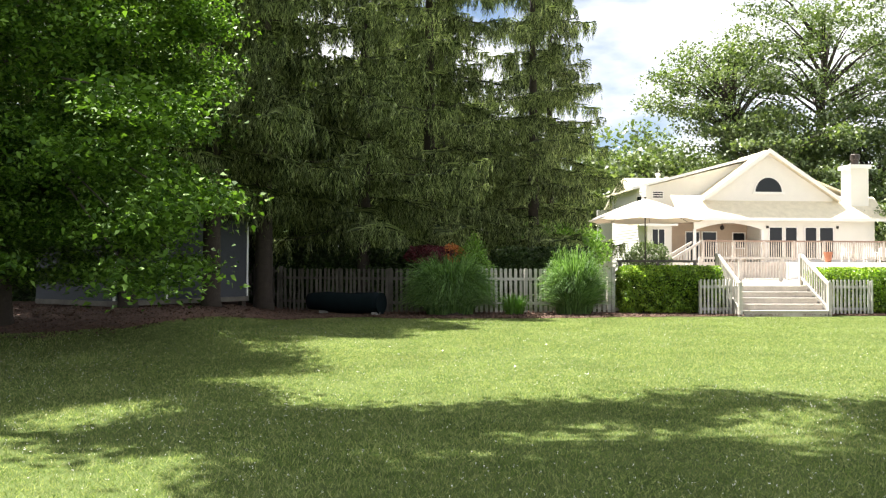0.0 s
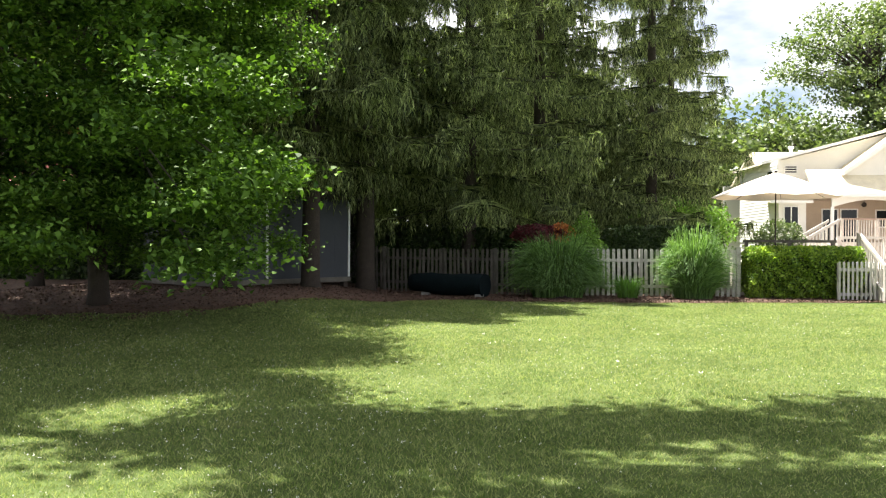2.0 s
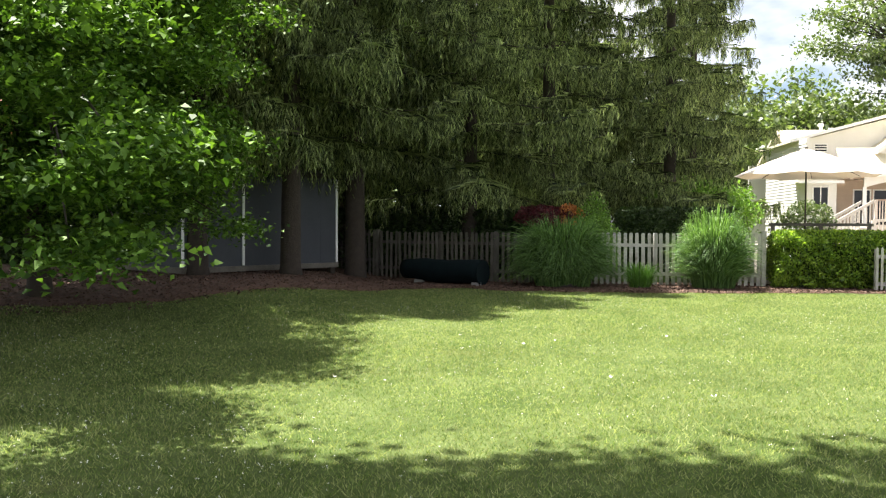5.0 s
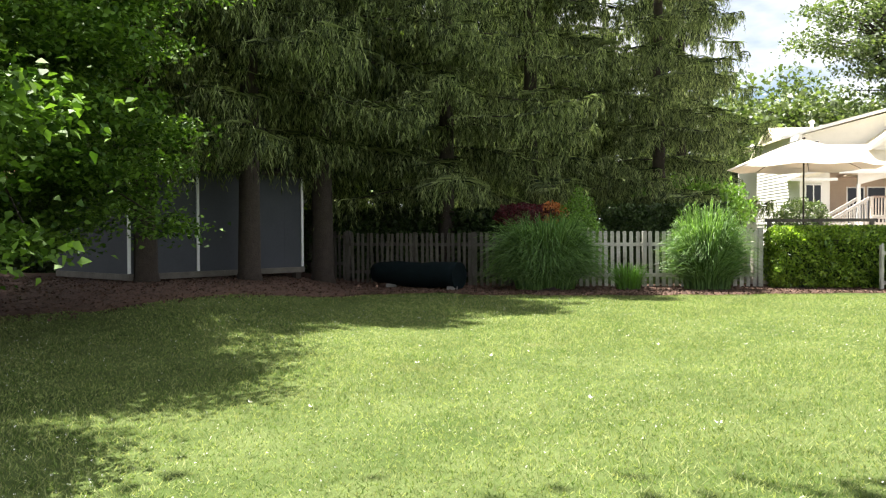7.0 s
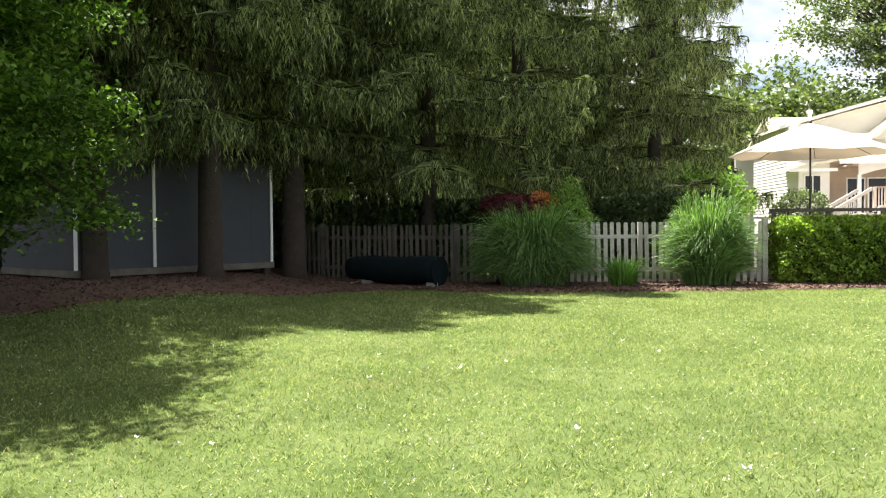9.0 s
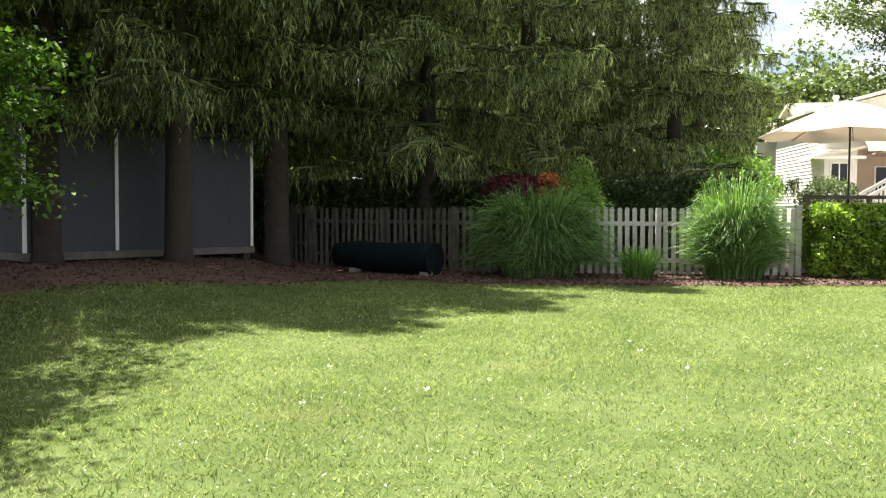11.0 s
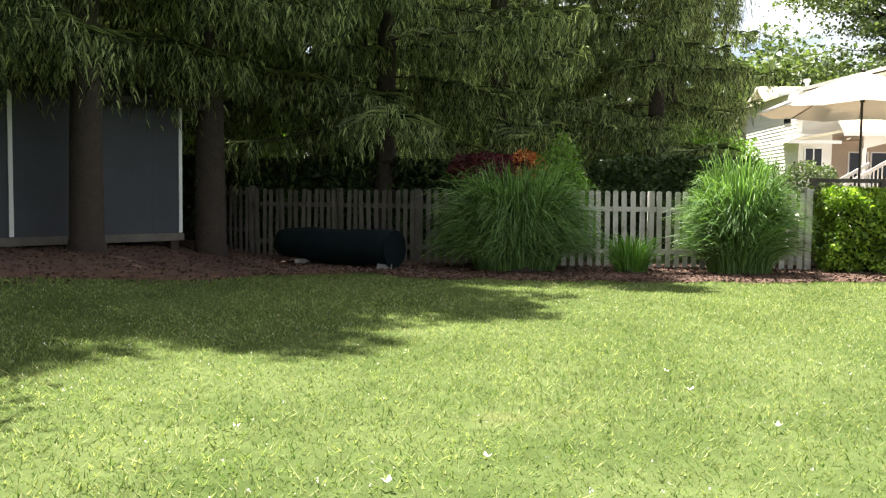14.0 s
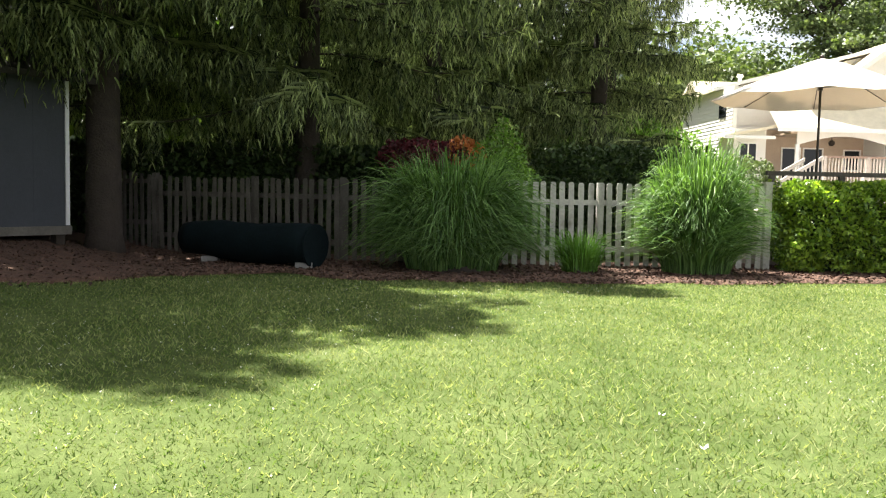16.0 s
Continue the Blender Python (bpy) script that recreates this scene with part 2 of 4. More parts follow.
def strips(name, paths, widths, sides_dir, material):
    """Ribbons: paths (n, k, 3), widths (k,) or (n, k), side vectors (n, 3)."""
    paths = np.asarray(paths, dtype=np.float32)
    n, k, _ = paths.shape
    w = np.broadcast_to(np.asarray(widths, dtype=np.float32), (n, k))[:, :, None] * 0.5
    s = np.asarray(sides_dir, dtype=np.float32)[:, None, :]
    v = np.stack([paths - s * w, paths + s * w], axis=2).reshape(n * k * 2, 3)
    base = (np.arange(n) * k * 2)[:, None] + (np.arange(k - 1) * 2)[None, :]
    f = np.stack([base, base + 1, base + 3, base + 2], axis=-1).reshape(-1, 4)
    me = bpy.data.meshes.new(name)
    me.vertices.add(len(v))
    me.vertices.foreach_set("co", v.reshape(-1))
    me.loops.add(f.size)
    me.loops.foreach_set("vertex_index", f.reshape(-1).astype(np.int32))
    me.polygons.add(len(f))
    me.polygons.foreach_set("loop_start", np.arange(len(f), dtype=np.int32) * 4)
    me.polygons.foreach_set("loop_total", np.full(len(f), 4, dtype=np.int32))
    me.materials.append(material)
    me.update(calc_edges=True)
    return me


def unit(v):
    return v / (np.linalg.norm(v, axis=-1, keepdims=True) + 1e-9)


def leaves_at(rng, centres, size, droop=0.3, flat=0.6):
    """Bent leaf blades (two triangles as one folded quad) round the given points."""
    n = len(centres)
    nrm = unit(rng.normal(size=(n, 3)) * (1, 1, 1) + (0, 0, flat))
    a = unit(np.cross(nrm, rng.normal(size=(n, 3))))
    b = np.cross(nrm, a)
    s = (size * rng.uniform(0.6, 1.3, n))[:, None]
    tip = centres + a * s + (0, 0, -droop) * s
    return np.stack([centres - a * s * 0.6, centres - b * s * 0.55 + nrm * s * 0.15, tip, centres + b * s * 0.55 + nrm * s * 0.15], axis=1)


def ground_z(x, y):
    """The lawn is level; the bed under the trees swells gently."""
    x, y = np.asarray(x, dtype=float), np.asarray(y, dtype=float)
    edge = np.clip((-2.9 - 0.16 * (y - 20) - x) / 3.2, 0, 1) * np.clip((y - 13) / 6, 0, 1)
    edge = edge * edge * (3 - 2 * edge)
    return 0.34 * edge * np.clip(1.6 - np.hypot(x + 9, y - 23) / 30, 0, 1)


# ---- ground ----
def build_ground():
    xs = np.concatenate([[-900, -300, -120, -60, -35], np.linspace(-25, 25, 101), [35, 60, 120, 300, 900]])
    ys = np.concatenate([[-900, -300, -100, -40, -20], np.linspace(-10, 45, 111), [60, 90, 150, 300, 1500]])
    X, Yv = np.meshgrid(xs, ys)
    Z = ground_z(X, Yv)
    k = len(xs)
    faces = [(j * k + i, j * k + i + 1, (j + 1) * k + i + 1, (j + 1) * k + i) for j in range(len(ys) - 1) for i in range(k - 1)]
    me = bpy.data.meshes.new("ground")
    me.from_pydata(np.stack([X, Yv, Z], -1).reshape(-1, 3).tolist(), [], faces)
    me.materials.append(LAWN)
    me.shade_smooth()
    tagged(new("ground", me), "mown green lawn with white clover", "lawn", kind="structure")


build_ground()


# ---- mulch beds ----
BED_EDGE = [(-60, 14.5), (-14, 15.0), (-8.6, 15.6), (-6.6, 16.3), (-5.3, 18.4), (-4.2, 20.6), (-3.2, 22.5), (-1.8, 23.3), (-0.6, 22.5), (2.0, 22.5), (5.0, 22.8), (7.0, 23.3), (9.4, 23.6), (12.4, 23.8), (20, 24.2)]


def bed_front(x):
    xs, ys = [p[0] for p in BED_EDGE], [p[1] for p in BED_EDGE]
    return np.interp(x, xs, ys) + 0.16 * np.sin(np.asarray(x) * 5.1) * np.sin(np.asarray(x) * 1.7 + 1)


def build_mulch():
    rows = 40
    xs = np.concatenate([np.linspace(-30, -12, 20)[:-1], np.linspace(-12, 18, 160)])
    back = np.interp(xs, [-30, -6, -4.5, 0, 18], [34, 34, 28, 26, 26.2])
    front = bed_front(xs)
    verts, faces = [], []
    for j in range(rows):
        f = (j / (rows - 1)) ** 1.5
        y = front + (back - front) * f
        lift = 0.005 + 0.04 * np.minimum(1, j / 3)
        z = ground_z(xs, y) + lift + 0.012 * np.sin(xs * 9 + j) * (j > 0)
        verts += list(zip(xs.tolist(), y.tolist(), z.tolist()))
    k = len(xs)
    faces = [(j * k + i, j * k + i + 1, (j + 1) * k + i + 1, (j + 1) * k + i) for j in range(rows - 1) for i in range(k - 1)]
    me = bpy.data.meshes.new("mulch_bed")
    me.from_pydata(verts, [], faces)
    me.materials.append(MULCH)
    me.shade_smooth()
    tagged(new("mulch_bed", me), "reddish brown bark mulch bed under the trees", "mulch", kind="structure")
    rng = np.random.default_rng(3)
    n = 26000
    x = rng.uniform(-13, 14, n)
    y = bed_front(x) + rng.uniform(-0.12, 1, n) * np.where(x < -3.5, 8, 2.6)
    z = ground_z(x, y) + 0.05
    c = np.stack([x, y, z], -1)
    tagged(new("mulch_chips", quads("mulch_chips", leaves_at(rng, c, 0.036, droop=0.0, flat=2.0), CHIP)), "loose brown bark chips lying on the bed", "mulch", kind="stuff")


build_mulch()


# ---- picket fence ----
FENCE_LINE = [(-7.4, 28.4), (-4.7, 26.9), (-1.0, 25.35), (0.6, 25.0), (6.2, 25.0)]


def picket_mesh(name, h, w, material, t=0.02):
    bm = bmesh.new()
    prof = [(-w / 2, 0), (w / 2, 0), (w / 2, h - 0.03), (w / 2 - 0.02, h), (-w / 2 + 0.02, h), (-w / 2, h - 0.03)]
    prism(bm, prof, "y", -t / 2, t / 2)
    return finish(bm, name, material)


def build_fence():
    rng = random.Random(5)
    fence = thing("picket_fence", "weathered pale grey wooden picket fence behind grasses", "fence")
    bright, dull = picket_mesh("picket", 1.43, 0.092, PICKET), picket_mesh("picket", 1.40, 0.085, OLD_SHADED_PICKET)
    for (xa, ya), (xb, yb) in zip(FENCE_LINE, FENCE_LINE[1:]):
        length, ang = math.hypot(xb - xa, yb - ya), math.atan2(yb - ya, xb - xa)
        n = round(length / 0.162)
        # runs under the spruces take the picket colour that includes their shade
        shaded_run = xb < 1
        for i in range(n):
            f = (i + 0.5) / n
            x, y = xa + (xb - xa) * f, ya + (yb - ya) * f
            ob = new("picket", dull if shaded_run else bright)
            ob.parent = fence
            ob.matrix_world = pose(x, y, float(ground_z(x, y)) + 0.03 + rng.uniform(-0.012, 0.012), rng.uniform(-1.5, 1.5), rng.uniform(-1.2, 1.2), math.degrees(ang))
        for z in (0.34, 1.12):
            bm = bmesh.new()
            box(bm, 0, 0.014, -0.045, length, 0.055, 0.045)
            ob = part("rail", bm, OLD_SHADED_PICKET if shaded_run else PICKET, fence)
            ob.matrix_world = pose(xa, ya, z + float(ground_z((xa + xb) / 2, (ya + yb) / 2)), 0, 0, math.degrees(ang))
        for f in ((0.0, 0.5) if not shaded_run else (0.0, 0.55)):
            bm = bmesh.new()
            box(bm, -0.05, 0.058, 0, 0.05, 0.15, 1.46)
            ob = part("post", bm, OLD_SHADED_PICKET if shaded_run else PICKET, fence)
            x, y = xa + (xb - xa) * f, ya + (yb - ya) * f
            ob.matrix_world = pose(x, y, float(ground_z(x, y)), 0, 0, math.degrees(ang))
    bm = bmesh.new()
    box(bm, -0.06, -0.06, 0, 0.06, 0.06, 1.50)
    bmesh.ops.bevel(bm, geom=bm.edges, offset=0.008, segments=1, affect="EDGES")
    box(bm, -0.07, -0.07, 1.50, 0.07, 0.07, 1.53)
    part("end_post", bm, PICKET, fence).matrix_world = pose(6.25, 25.0, 0)


build_fence()


# ---- shed ----
def build_shed():
    ang = math.degrees(math.atan2(24.98 - 20.95, -5.45 + 8.30))
    L, D, H, Z0 = 4.94, 3.4, 3.0, 0.56
    shed = thing("shed", "grey board garden shed with white corner trim on short posts", "shed", at=(-8.30, 20.95, 0), rz=ang)
    for w in ((0, 0, L, 0.08), (0, D - 0.08, L, D), (0, 0.08, 0.08, D - 0.08), (L - 0.08, 0.08, L, D - 0.08)):
        bm = bmesh.new()
        box(bm, w[0], w[1], Z0, w[2], w[3], H)
        part("wall", bm, SHED, shed)
    for i in range(4):
        x = L * (i + 0.5) / 4
        bm = bmesh.new()
        box(bm, x - 0.004, -0.004, Z0 + 0.02, x + 0.004, -0.001, H - 0.02)
        part("board_joint", bm, SHED, shed)
    bm = bmesh.new()
    box(bm, -0.02, -0.03, Z0 - 0.14, L + 0.02, D, Z0 - 0.002)
    part("floor_frame", bm, OLD_SHADED_PICKET, shed, "weathered grey timber floor frame")
    for x in (0.02, 1.75, L - 0.05):
        bm = bmesh.new()
        box(bm, x - 0.035, -0.035, Z0 + 0.01, x + 0.035, -0.009, H)
        part("trim", bm, SHEDTRIM, shed, "white vertical trim board")
    bm = bmesh.new()
    prism(bm, [(-0.35, H - 0.12), (D / 2, H + 1.2), (D + 0.35, H - 0.12), (D + 0.35, H - 0.02), (D / 2, H + 1.32), (-0.35, H - 0.02)], "x", -0.3, L + 0.3)
    part("roof", bm, SHEDROOF, shed)
    for end in (0.0, L - 0.06):
        bm = bmesh.new()
        prism(bm, [(0, H), (D, H), (D / 2, H + 1.15)], "x", end, end + 0.06)
        part("gable", bm, SHED, shed)
    for x in (0.4, 1.75, 3.35, L - 0.15):
        for y in (0.1, D - 0.2):
            bm = bmesh.new()
            box(bm, x - 0.08, y - 0.08, 0.0, x + 0.08, y + 0.08, Z0 - 0.14)
            part("support_post", bm, BARK, shed)


build_shed()


# ---- grasses ----
def reed_clump(name, label, x, y, rad, height, n, seed, lean=1.0, material=REED, width=0.022, cat="ornamental grass", spike=0.2):
    rng = np.random.default_rng(seed)
    a = rng.uniform(0, 6.283, n)
    r0 = rad * 0.46 * np.sqrt(rng.uniform(0, 1, n))
    out = rad * rng.uniform(0.08, 1.0, n) ** 0.75
    h = height * rng.uniform(0.22, 1.1, n) ** 0.8 * (1.08 - spike * (out / rad))
    base = np.stack([r0 * np.cos(a), r0 * np.sin(a) * 0.8, np.zeros(n)], -1)
    d = np.stack([np.cos(a + rng.normal(0, 0.3, n)), np.sin(a + rng.normal(0, 0.3, n)) * 0.75, np.zeros(n)], -1)
    k = 7
    s = np.linspace(0, 1, k)[None, :, None]
    droop = (rng.uniform(0.1, 1.0, n) * lean * (out / rad))[:, None, None]
    p = base[:, None, :] + d[:, None, :] * ((out * 0.78)[:, None, None] * (0.2 * s + 0.8 * s ** 1.7))
    z = h[:, None, None] * (2.3 * s - (1.3 + 0.85 * np.minimum(1.0, droop)) * s ** 2)
    p[:, :, 2:3] += np.maximum(z, 0.02)
    side = unit(np.cross(d, (0, 0, 1)) + rng.normal(0, 0.5, (n, 3)))
    w = width * np.array([0.8, 1, 1, 0.9, 0.7, 0.45, 0.05])
    clump = thing(name, label, cat, at=(x, y, float(ground_z(x, y)) + 0.03))
    ob = new("blade_mass", strips("blade_mass", p, w, side, material))
    ob.parent = clump
    tagged(ob, kind="stuff")
    bm = bmesh.new()
    bmesh.ops.create_icosphere(bm, subdivisions=2, radius=rad * 0.4)
    for v in bm.verts:
        v.co.z = max(0, v.co.z * 0.35)
        v.co += v.co.normalized() * 0.05 * math.sin(v.co.x * 31 + v.co.y * 17)
    part("root_crown", bm, BARK, clump)
    return clump


reed_clump("fountain_grass", "large arching dark green fountain grass clump", 0.86, 24.0, 1.55, 1.80, 6500, 11, 1.2, REED, 0.022)
reed_clump("fountain_grass", "upright pale-tipped fountain grass clump before pickets", 4.76, 24.1, 1.16, 2.12, 5200, 12, 0.60, REED, 0.019, spike=0.5)
reed_clump("iris_clump", "small upright bright green iris leaf clump", 2.86, 23.9, 0.62, 0.66, 520, 13, 0.45, IRIS, 0.017, "iris")


# ---- hedges and shrubs ----
def leaf_mass(name, label, cat, inside, lo, hi, n, size, material, seed, group=""):
    """A shrub: leaves filling the outer shell of a shape given by inside(p) (under 1 inside), on a woody core."""
    rng = np.random.default_rng(seed)
    pts = []
    have = 0
    while have < n:
        p = rng.uniform(lo, hi, (n * 2, 3))
        d = inside(p) + 0.13 * np.sin(p[:, 0] * 4.3 + seed) * np.sin(p[:, 1] * 4.1 + p[:, 2] * 5.2) + 0.10 * np.sin(p[:, 0] * 10 + p[:, 2] * 9) * np.sin(p[:, 1] * 8 + seed)
        q = p[(d < 1) & (d > 0.55 + 0.3 * rng.uniform(0, 1, len(p)) ** 2)]
        pts.append(q)
        have += len(q)
    c = np.concatenate(pts)[:n]
    root = thing(name, label, cat, group)
    ob = new("foliage", quads("foliage", leaves_at(rng, c, size, flat=0.8), material))
    ob.parent = root
    tagged(ob, kind="stuff")
    bm = bmesh.new()
    lo, hi = np.array(lo), np.array(hi)
    m = (lo + hi) / 2
    rr = random.Random(seed)
    for i in range(max(4, int((hi[0] - lo[0]) * 3))):
        x = lo[0] + (hi[0] - lo[0]) * rr.uniform(0.12, 0.88)
        y = m[1] + rr.uniform(-0.25, 0.25) * (hi[1] - lo[1])
        top = lo[2] + (hi[2] - lo[2]) * rr.uniform(0.45, 0.7)
        zb = float(ground_z(x, y)) if lo[2] < 0.9 else lo[2]
        tube(bm, [(x, y, zb), (x + rr.uniform(-0.15, 0.15), y, (zb + top) / 2), (x + rr.uniform(-0.3, 0.3), y + rr.uniform(-0.2, 0.2), top)], [0.025, 0.018, 0.006], 5)
    tagged(part("woody_stem", bm, BARK, root), kind="stuff")
    return root


def slab(x0, x1, y0, y1, z0, z1, p=6):
    cx, cy, cz = (x0 + x1) / 2, (y0 + y1) / 2, (z0 + z1) / 2
    rx, ry, rz = (x1 - x0) / 2, (y1 - y0) / 2, (z1 - z0) / 2
    return lambda q: (np.abs((q[:, 0] - cx) / rx) ** (p * 2) + np.abs((q[:, 1] - cy) / ry) ** p + np.abs((q[:, 2] - cz) / rz) ** p) ** (1 / p)


def hedge(name, label, x0, x1, y0, y1, z0, z1, n, size, material, seed, cat="hedge"):
    # Added solid filler: stands for the inner shade and blocks the view through.
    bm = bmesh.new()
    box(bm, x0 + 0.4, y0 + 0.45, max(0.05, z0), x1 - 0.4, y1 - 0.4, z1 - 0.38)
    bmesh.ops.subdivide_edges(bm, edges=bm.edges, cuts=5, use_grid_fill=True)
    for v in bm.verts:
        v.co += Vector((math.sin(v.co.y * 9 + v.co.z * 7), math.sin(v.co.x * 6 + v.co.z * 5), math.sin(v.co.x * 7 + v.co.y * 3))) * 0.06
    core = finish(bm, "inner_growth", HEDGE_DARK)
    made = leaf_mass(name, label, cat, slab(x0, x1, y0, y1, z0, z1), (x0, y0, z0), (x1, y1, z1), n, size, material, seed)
    part("inner_growth", core, HEDGE_DARK, made, "solid dark filler added inside the hedge")
    return made


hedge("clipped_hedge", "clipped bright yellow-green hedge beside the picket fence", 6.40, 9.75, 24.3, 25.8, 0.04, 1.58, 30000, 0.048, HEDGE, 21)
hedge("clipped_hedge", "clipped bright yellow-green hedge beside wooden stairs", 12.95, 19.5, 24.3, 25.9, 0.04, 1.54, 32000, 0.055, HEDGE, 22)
# added dark strip of leaves in place of the deep shade under the trees
hedge("dark_hedge", "tall dark hedge added to cover lit ground beyond the shed", -30.0, -11.6, 25.0, 26.6, 0.2, 2.3, 24000, 0.11, HEDGE_DARK, 28)
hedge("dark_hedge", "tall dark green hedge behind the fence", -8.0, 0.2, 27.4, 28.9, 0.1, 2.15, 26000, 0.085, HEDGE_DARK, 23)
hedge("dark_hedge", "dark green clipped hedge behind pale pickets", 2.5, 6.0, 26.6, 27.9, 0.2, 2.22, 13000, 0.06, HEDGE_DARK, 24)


def blob(cx, cy, cz, rx, ry, rz):
    return lambda q: np.sqrt(((q[:, 0] - cx) / rx) ** 2 + ((q[:, 1] - cy) / ry) ** 2 + ((q[:, 2] - cz) / rz) ** 2)


leaf_mass("red_barberry", "dark red leaved barberry bush above the hedge", "bush", blob(0.42, 26.9, 1.9, 0.85, 0.6, 0.36), (-0.8, 26.0, 0.3), (1.4, 27.8, 2.4), 4200, 0.05, RED_LEAF, 31)
leaf_mass("orange_shrub", "bright orange tipped young barberry shrub", "bush", blob(1.18, 26.7, 1.92, 0.38, 0.5, 0.36), (0.8, 26.4, 0.3), (1.6, 27.3, 2.3), 1100, 0.045, ORANGE_LEAF, 32)


def cone_shape(cx, cy, z0, z1, r):
    return lambda q: np.hypot((q[:, 0] - cx) / r, (q[:, 1] - cy) / r) + np.clip((q[:, 2] - z0) / (z1 - z0), 0, 2) ** 3.0 * 0.99


leaf_mass("arborvitae", "rounded conical lime green arborvitae shrub", "shrub", cone_shape(1.82, 26.5, 0.2, 2.75, 0.80), (1.0, 25.7, 0.25), (2.7, 27.3, 2.75), 5200, 0.05, LIME_LEAF, 33)
leaf_mass("arborvitae", "low feathery lime green conifer behind grass", "shrub", blob(1.75, 25.7, 1.35, 0.55, 0.45, 0.62), (1.1, 25.2, 0.3), (2.4, 26.2, 2.0), 2600, 0.05, LIME_LEAF, 34)
leaf_mass("green_shrub", "loose light green shrub under the spruces", "shrub", blob(6.6, 36.0, 2.2, 2.4, 1.4, 1.5), (4.5, 34.4, 0.3), (9.9, 37.6, 4.1), 9000, 0.09, LIME_LEAF, 35)
leaf_mass("green_shrub", "light green leafy shrub beside the house wall", "shrub", blob(13.6, 44.5, 2.0, 1.3, 0.9, 0.95), (12.1, 43.4, 0.92), (15.1, 45.6, 3.1), 3000, 0.09, LEAF_FAR, 36)


# ---- covered boat roll beside the fence ----
def build_roll():
    roll = thing("covered_boat", "upturned boat under a dark green tarp on blocks", "boat")
    a, b = Vector((-3.5, 25.0, 0.40)), Vector((-1.25, 23.78, 0.38))
    bm = bmesh.new()
    pts, rad = [], []
    for i in range(15):
        f = i / 14
        pts.append(a.lerp(b, f) + Vector((0, 0, 0.02 * math.sin(f * 9))))
        rad.append(0.32 * min(1, 0.8 + 0.6 * f) * (1 + 0.03 * math.sin(i * 2.1)))
    tube(bm, pts, rad, 20)
    part("tarp", bm, TARP, roll, smooth=True)
    bm = bmesh.new()
    d = (b - a).normalized()
    tube(bm, [b - d * 0.02, b + d * 0.02], [0.335, 0.335], 20)
    part("end_rim", bm, TARP, roll)
    for f in (0.2, 0.93):
        c = a.lerp(b, f)
        g = float(ground_z(c.x, c.y))
        bm = bmesh.new()
        box(bm, -0.13, -0.1, g, 0.13, 0.1, 0.13, Matrix.Translation((c.x, c.y - 0.1, 0)))
        part("block", bm, STONE, roll, "grey concrete block")


build_roll()


# ---- pool terrace, stairs and gates ----
def build_terrace():
    bm = bmesh.new()
    box(bm, 6.5, 26.0, 0.0, 9.86, 46.5, 0.92)
    box(bm, 9.86, 25.12, 0.0, 12.72, 46.5, 0.92)
    box(bm, 12.72, 26.0, 0.0, 34, 46.5, 0.92)
    tagged(part("terrace", bm, DECKWOOD), "weathered raised wooden pool terrace", "terrace", kind="structure")
    beam = thing("low_rail", "grey weathered low rail above the clipped hedge", "railing")
    bm = bmesh.new()
    box(bm, 6.7, 26.1, 1.68, 9.5, 26.2, 1.76)
    part("top_rail", bm, OLD_SHADED_PICKET, beam)
    for x in (6.8, 8.1, 9.4):
        bm = bmesh.new()
        box(bm, x - 0.05, 26.11, 0.92, x + 0.05, 26.19, 1.68)
        part("post", bm, OLD_SHADED_PICKET, beam)


def build_stairs():
    st = thing("lawn_stairs", "white painted wooden stairs from lawn to terrace", "stairs")
    for i in range(5):
        y, z = 23.5 + 0.32 * i, 0.184 * (i + 1)
        bm = bmesh.new()
        box(bm, 9.92, y - 0.03, z - 0.035, 12.66, y + 0.34, z)
        part("tread", bm, RAILWHITE, st)
        bm = bmesh.new()
        box(bm, 9.94, y, 0.0 if i == 0 else z - 0.22, 12.64, y + 0.02, z - 0.037)
        part("riser", bm, DECKWOOD, st)
    for x in (9.86, 12.72):
        bm = bmesh.new()
        prism(bm, [(23.45, 0), (25.1, 0), (25.1, 0.9), (24.9, 0.9), (23.45, 0.16)], "x", x - 0.03, x + 0.03)
        part("stringer", bm, RAILWHITE, st)
        for (y, z0, z1) in ((23.55, 0, 1.06), (25.35, 0.92, 1.98)):
            bm = bmesh.new()
            box(bm, x - 0.055, y - 0.055, z0, x + 0.055, y + 0.055, z1)
            part("newel", bm, RAILWHITE, st)
        for dz, t in ((0.0, 0.045), (-0.72, 0.03)):
            bm = bmesh.new()
            prism(bm, [(23.6, 0.95 + dz), (25.3, 1.88 + dz), (25.3, 1.88 + dz + t * 2), (23.6, 0.95 + dz + t * 2)], "x", x - 0.045, x + 0.045)
            part("handrail", bm, RAILWHITE, st)
        for k in range(11):
            f = (k + 0.6) / 11.2
            y, z = 23.6 + 1.7 * f, 0.95 + 0.93 * f
            bm = bmesh.new()
            box(bm, x - 0.018, y - 0.018, z - 0.70, x + 0.018, y + 0.018, z)
            part("baluster", bm, RAILWHITE, st)


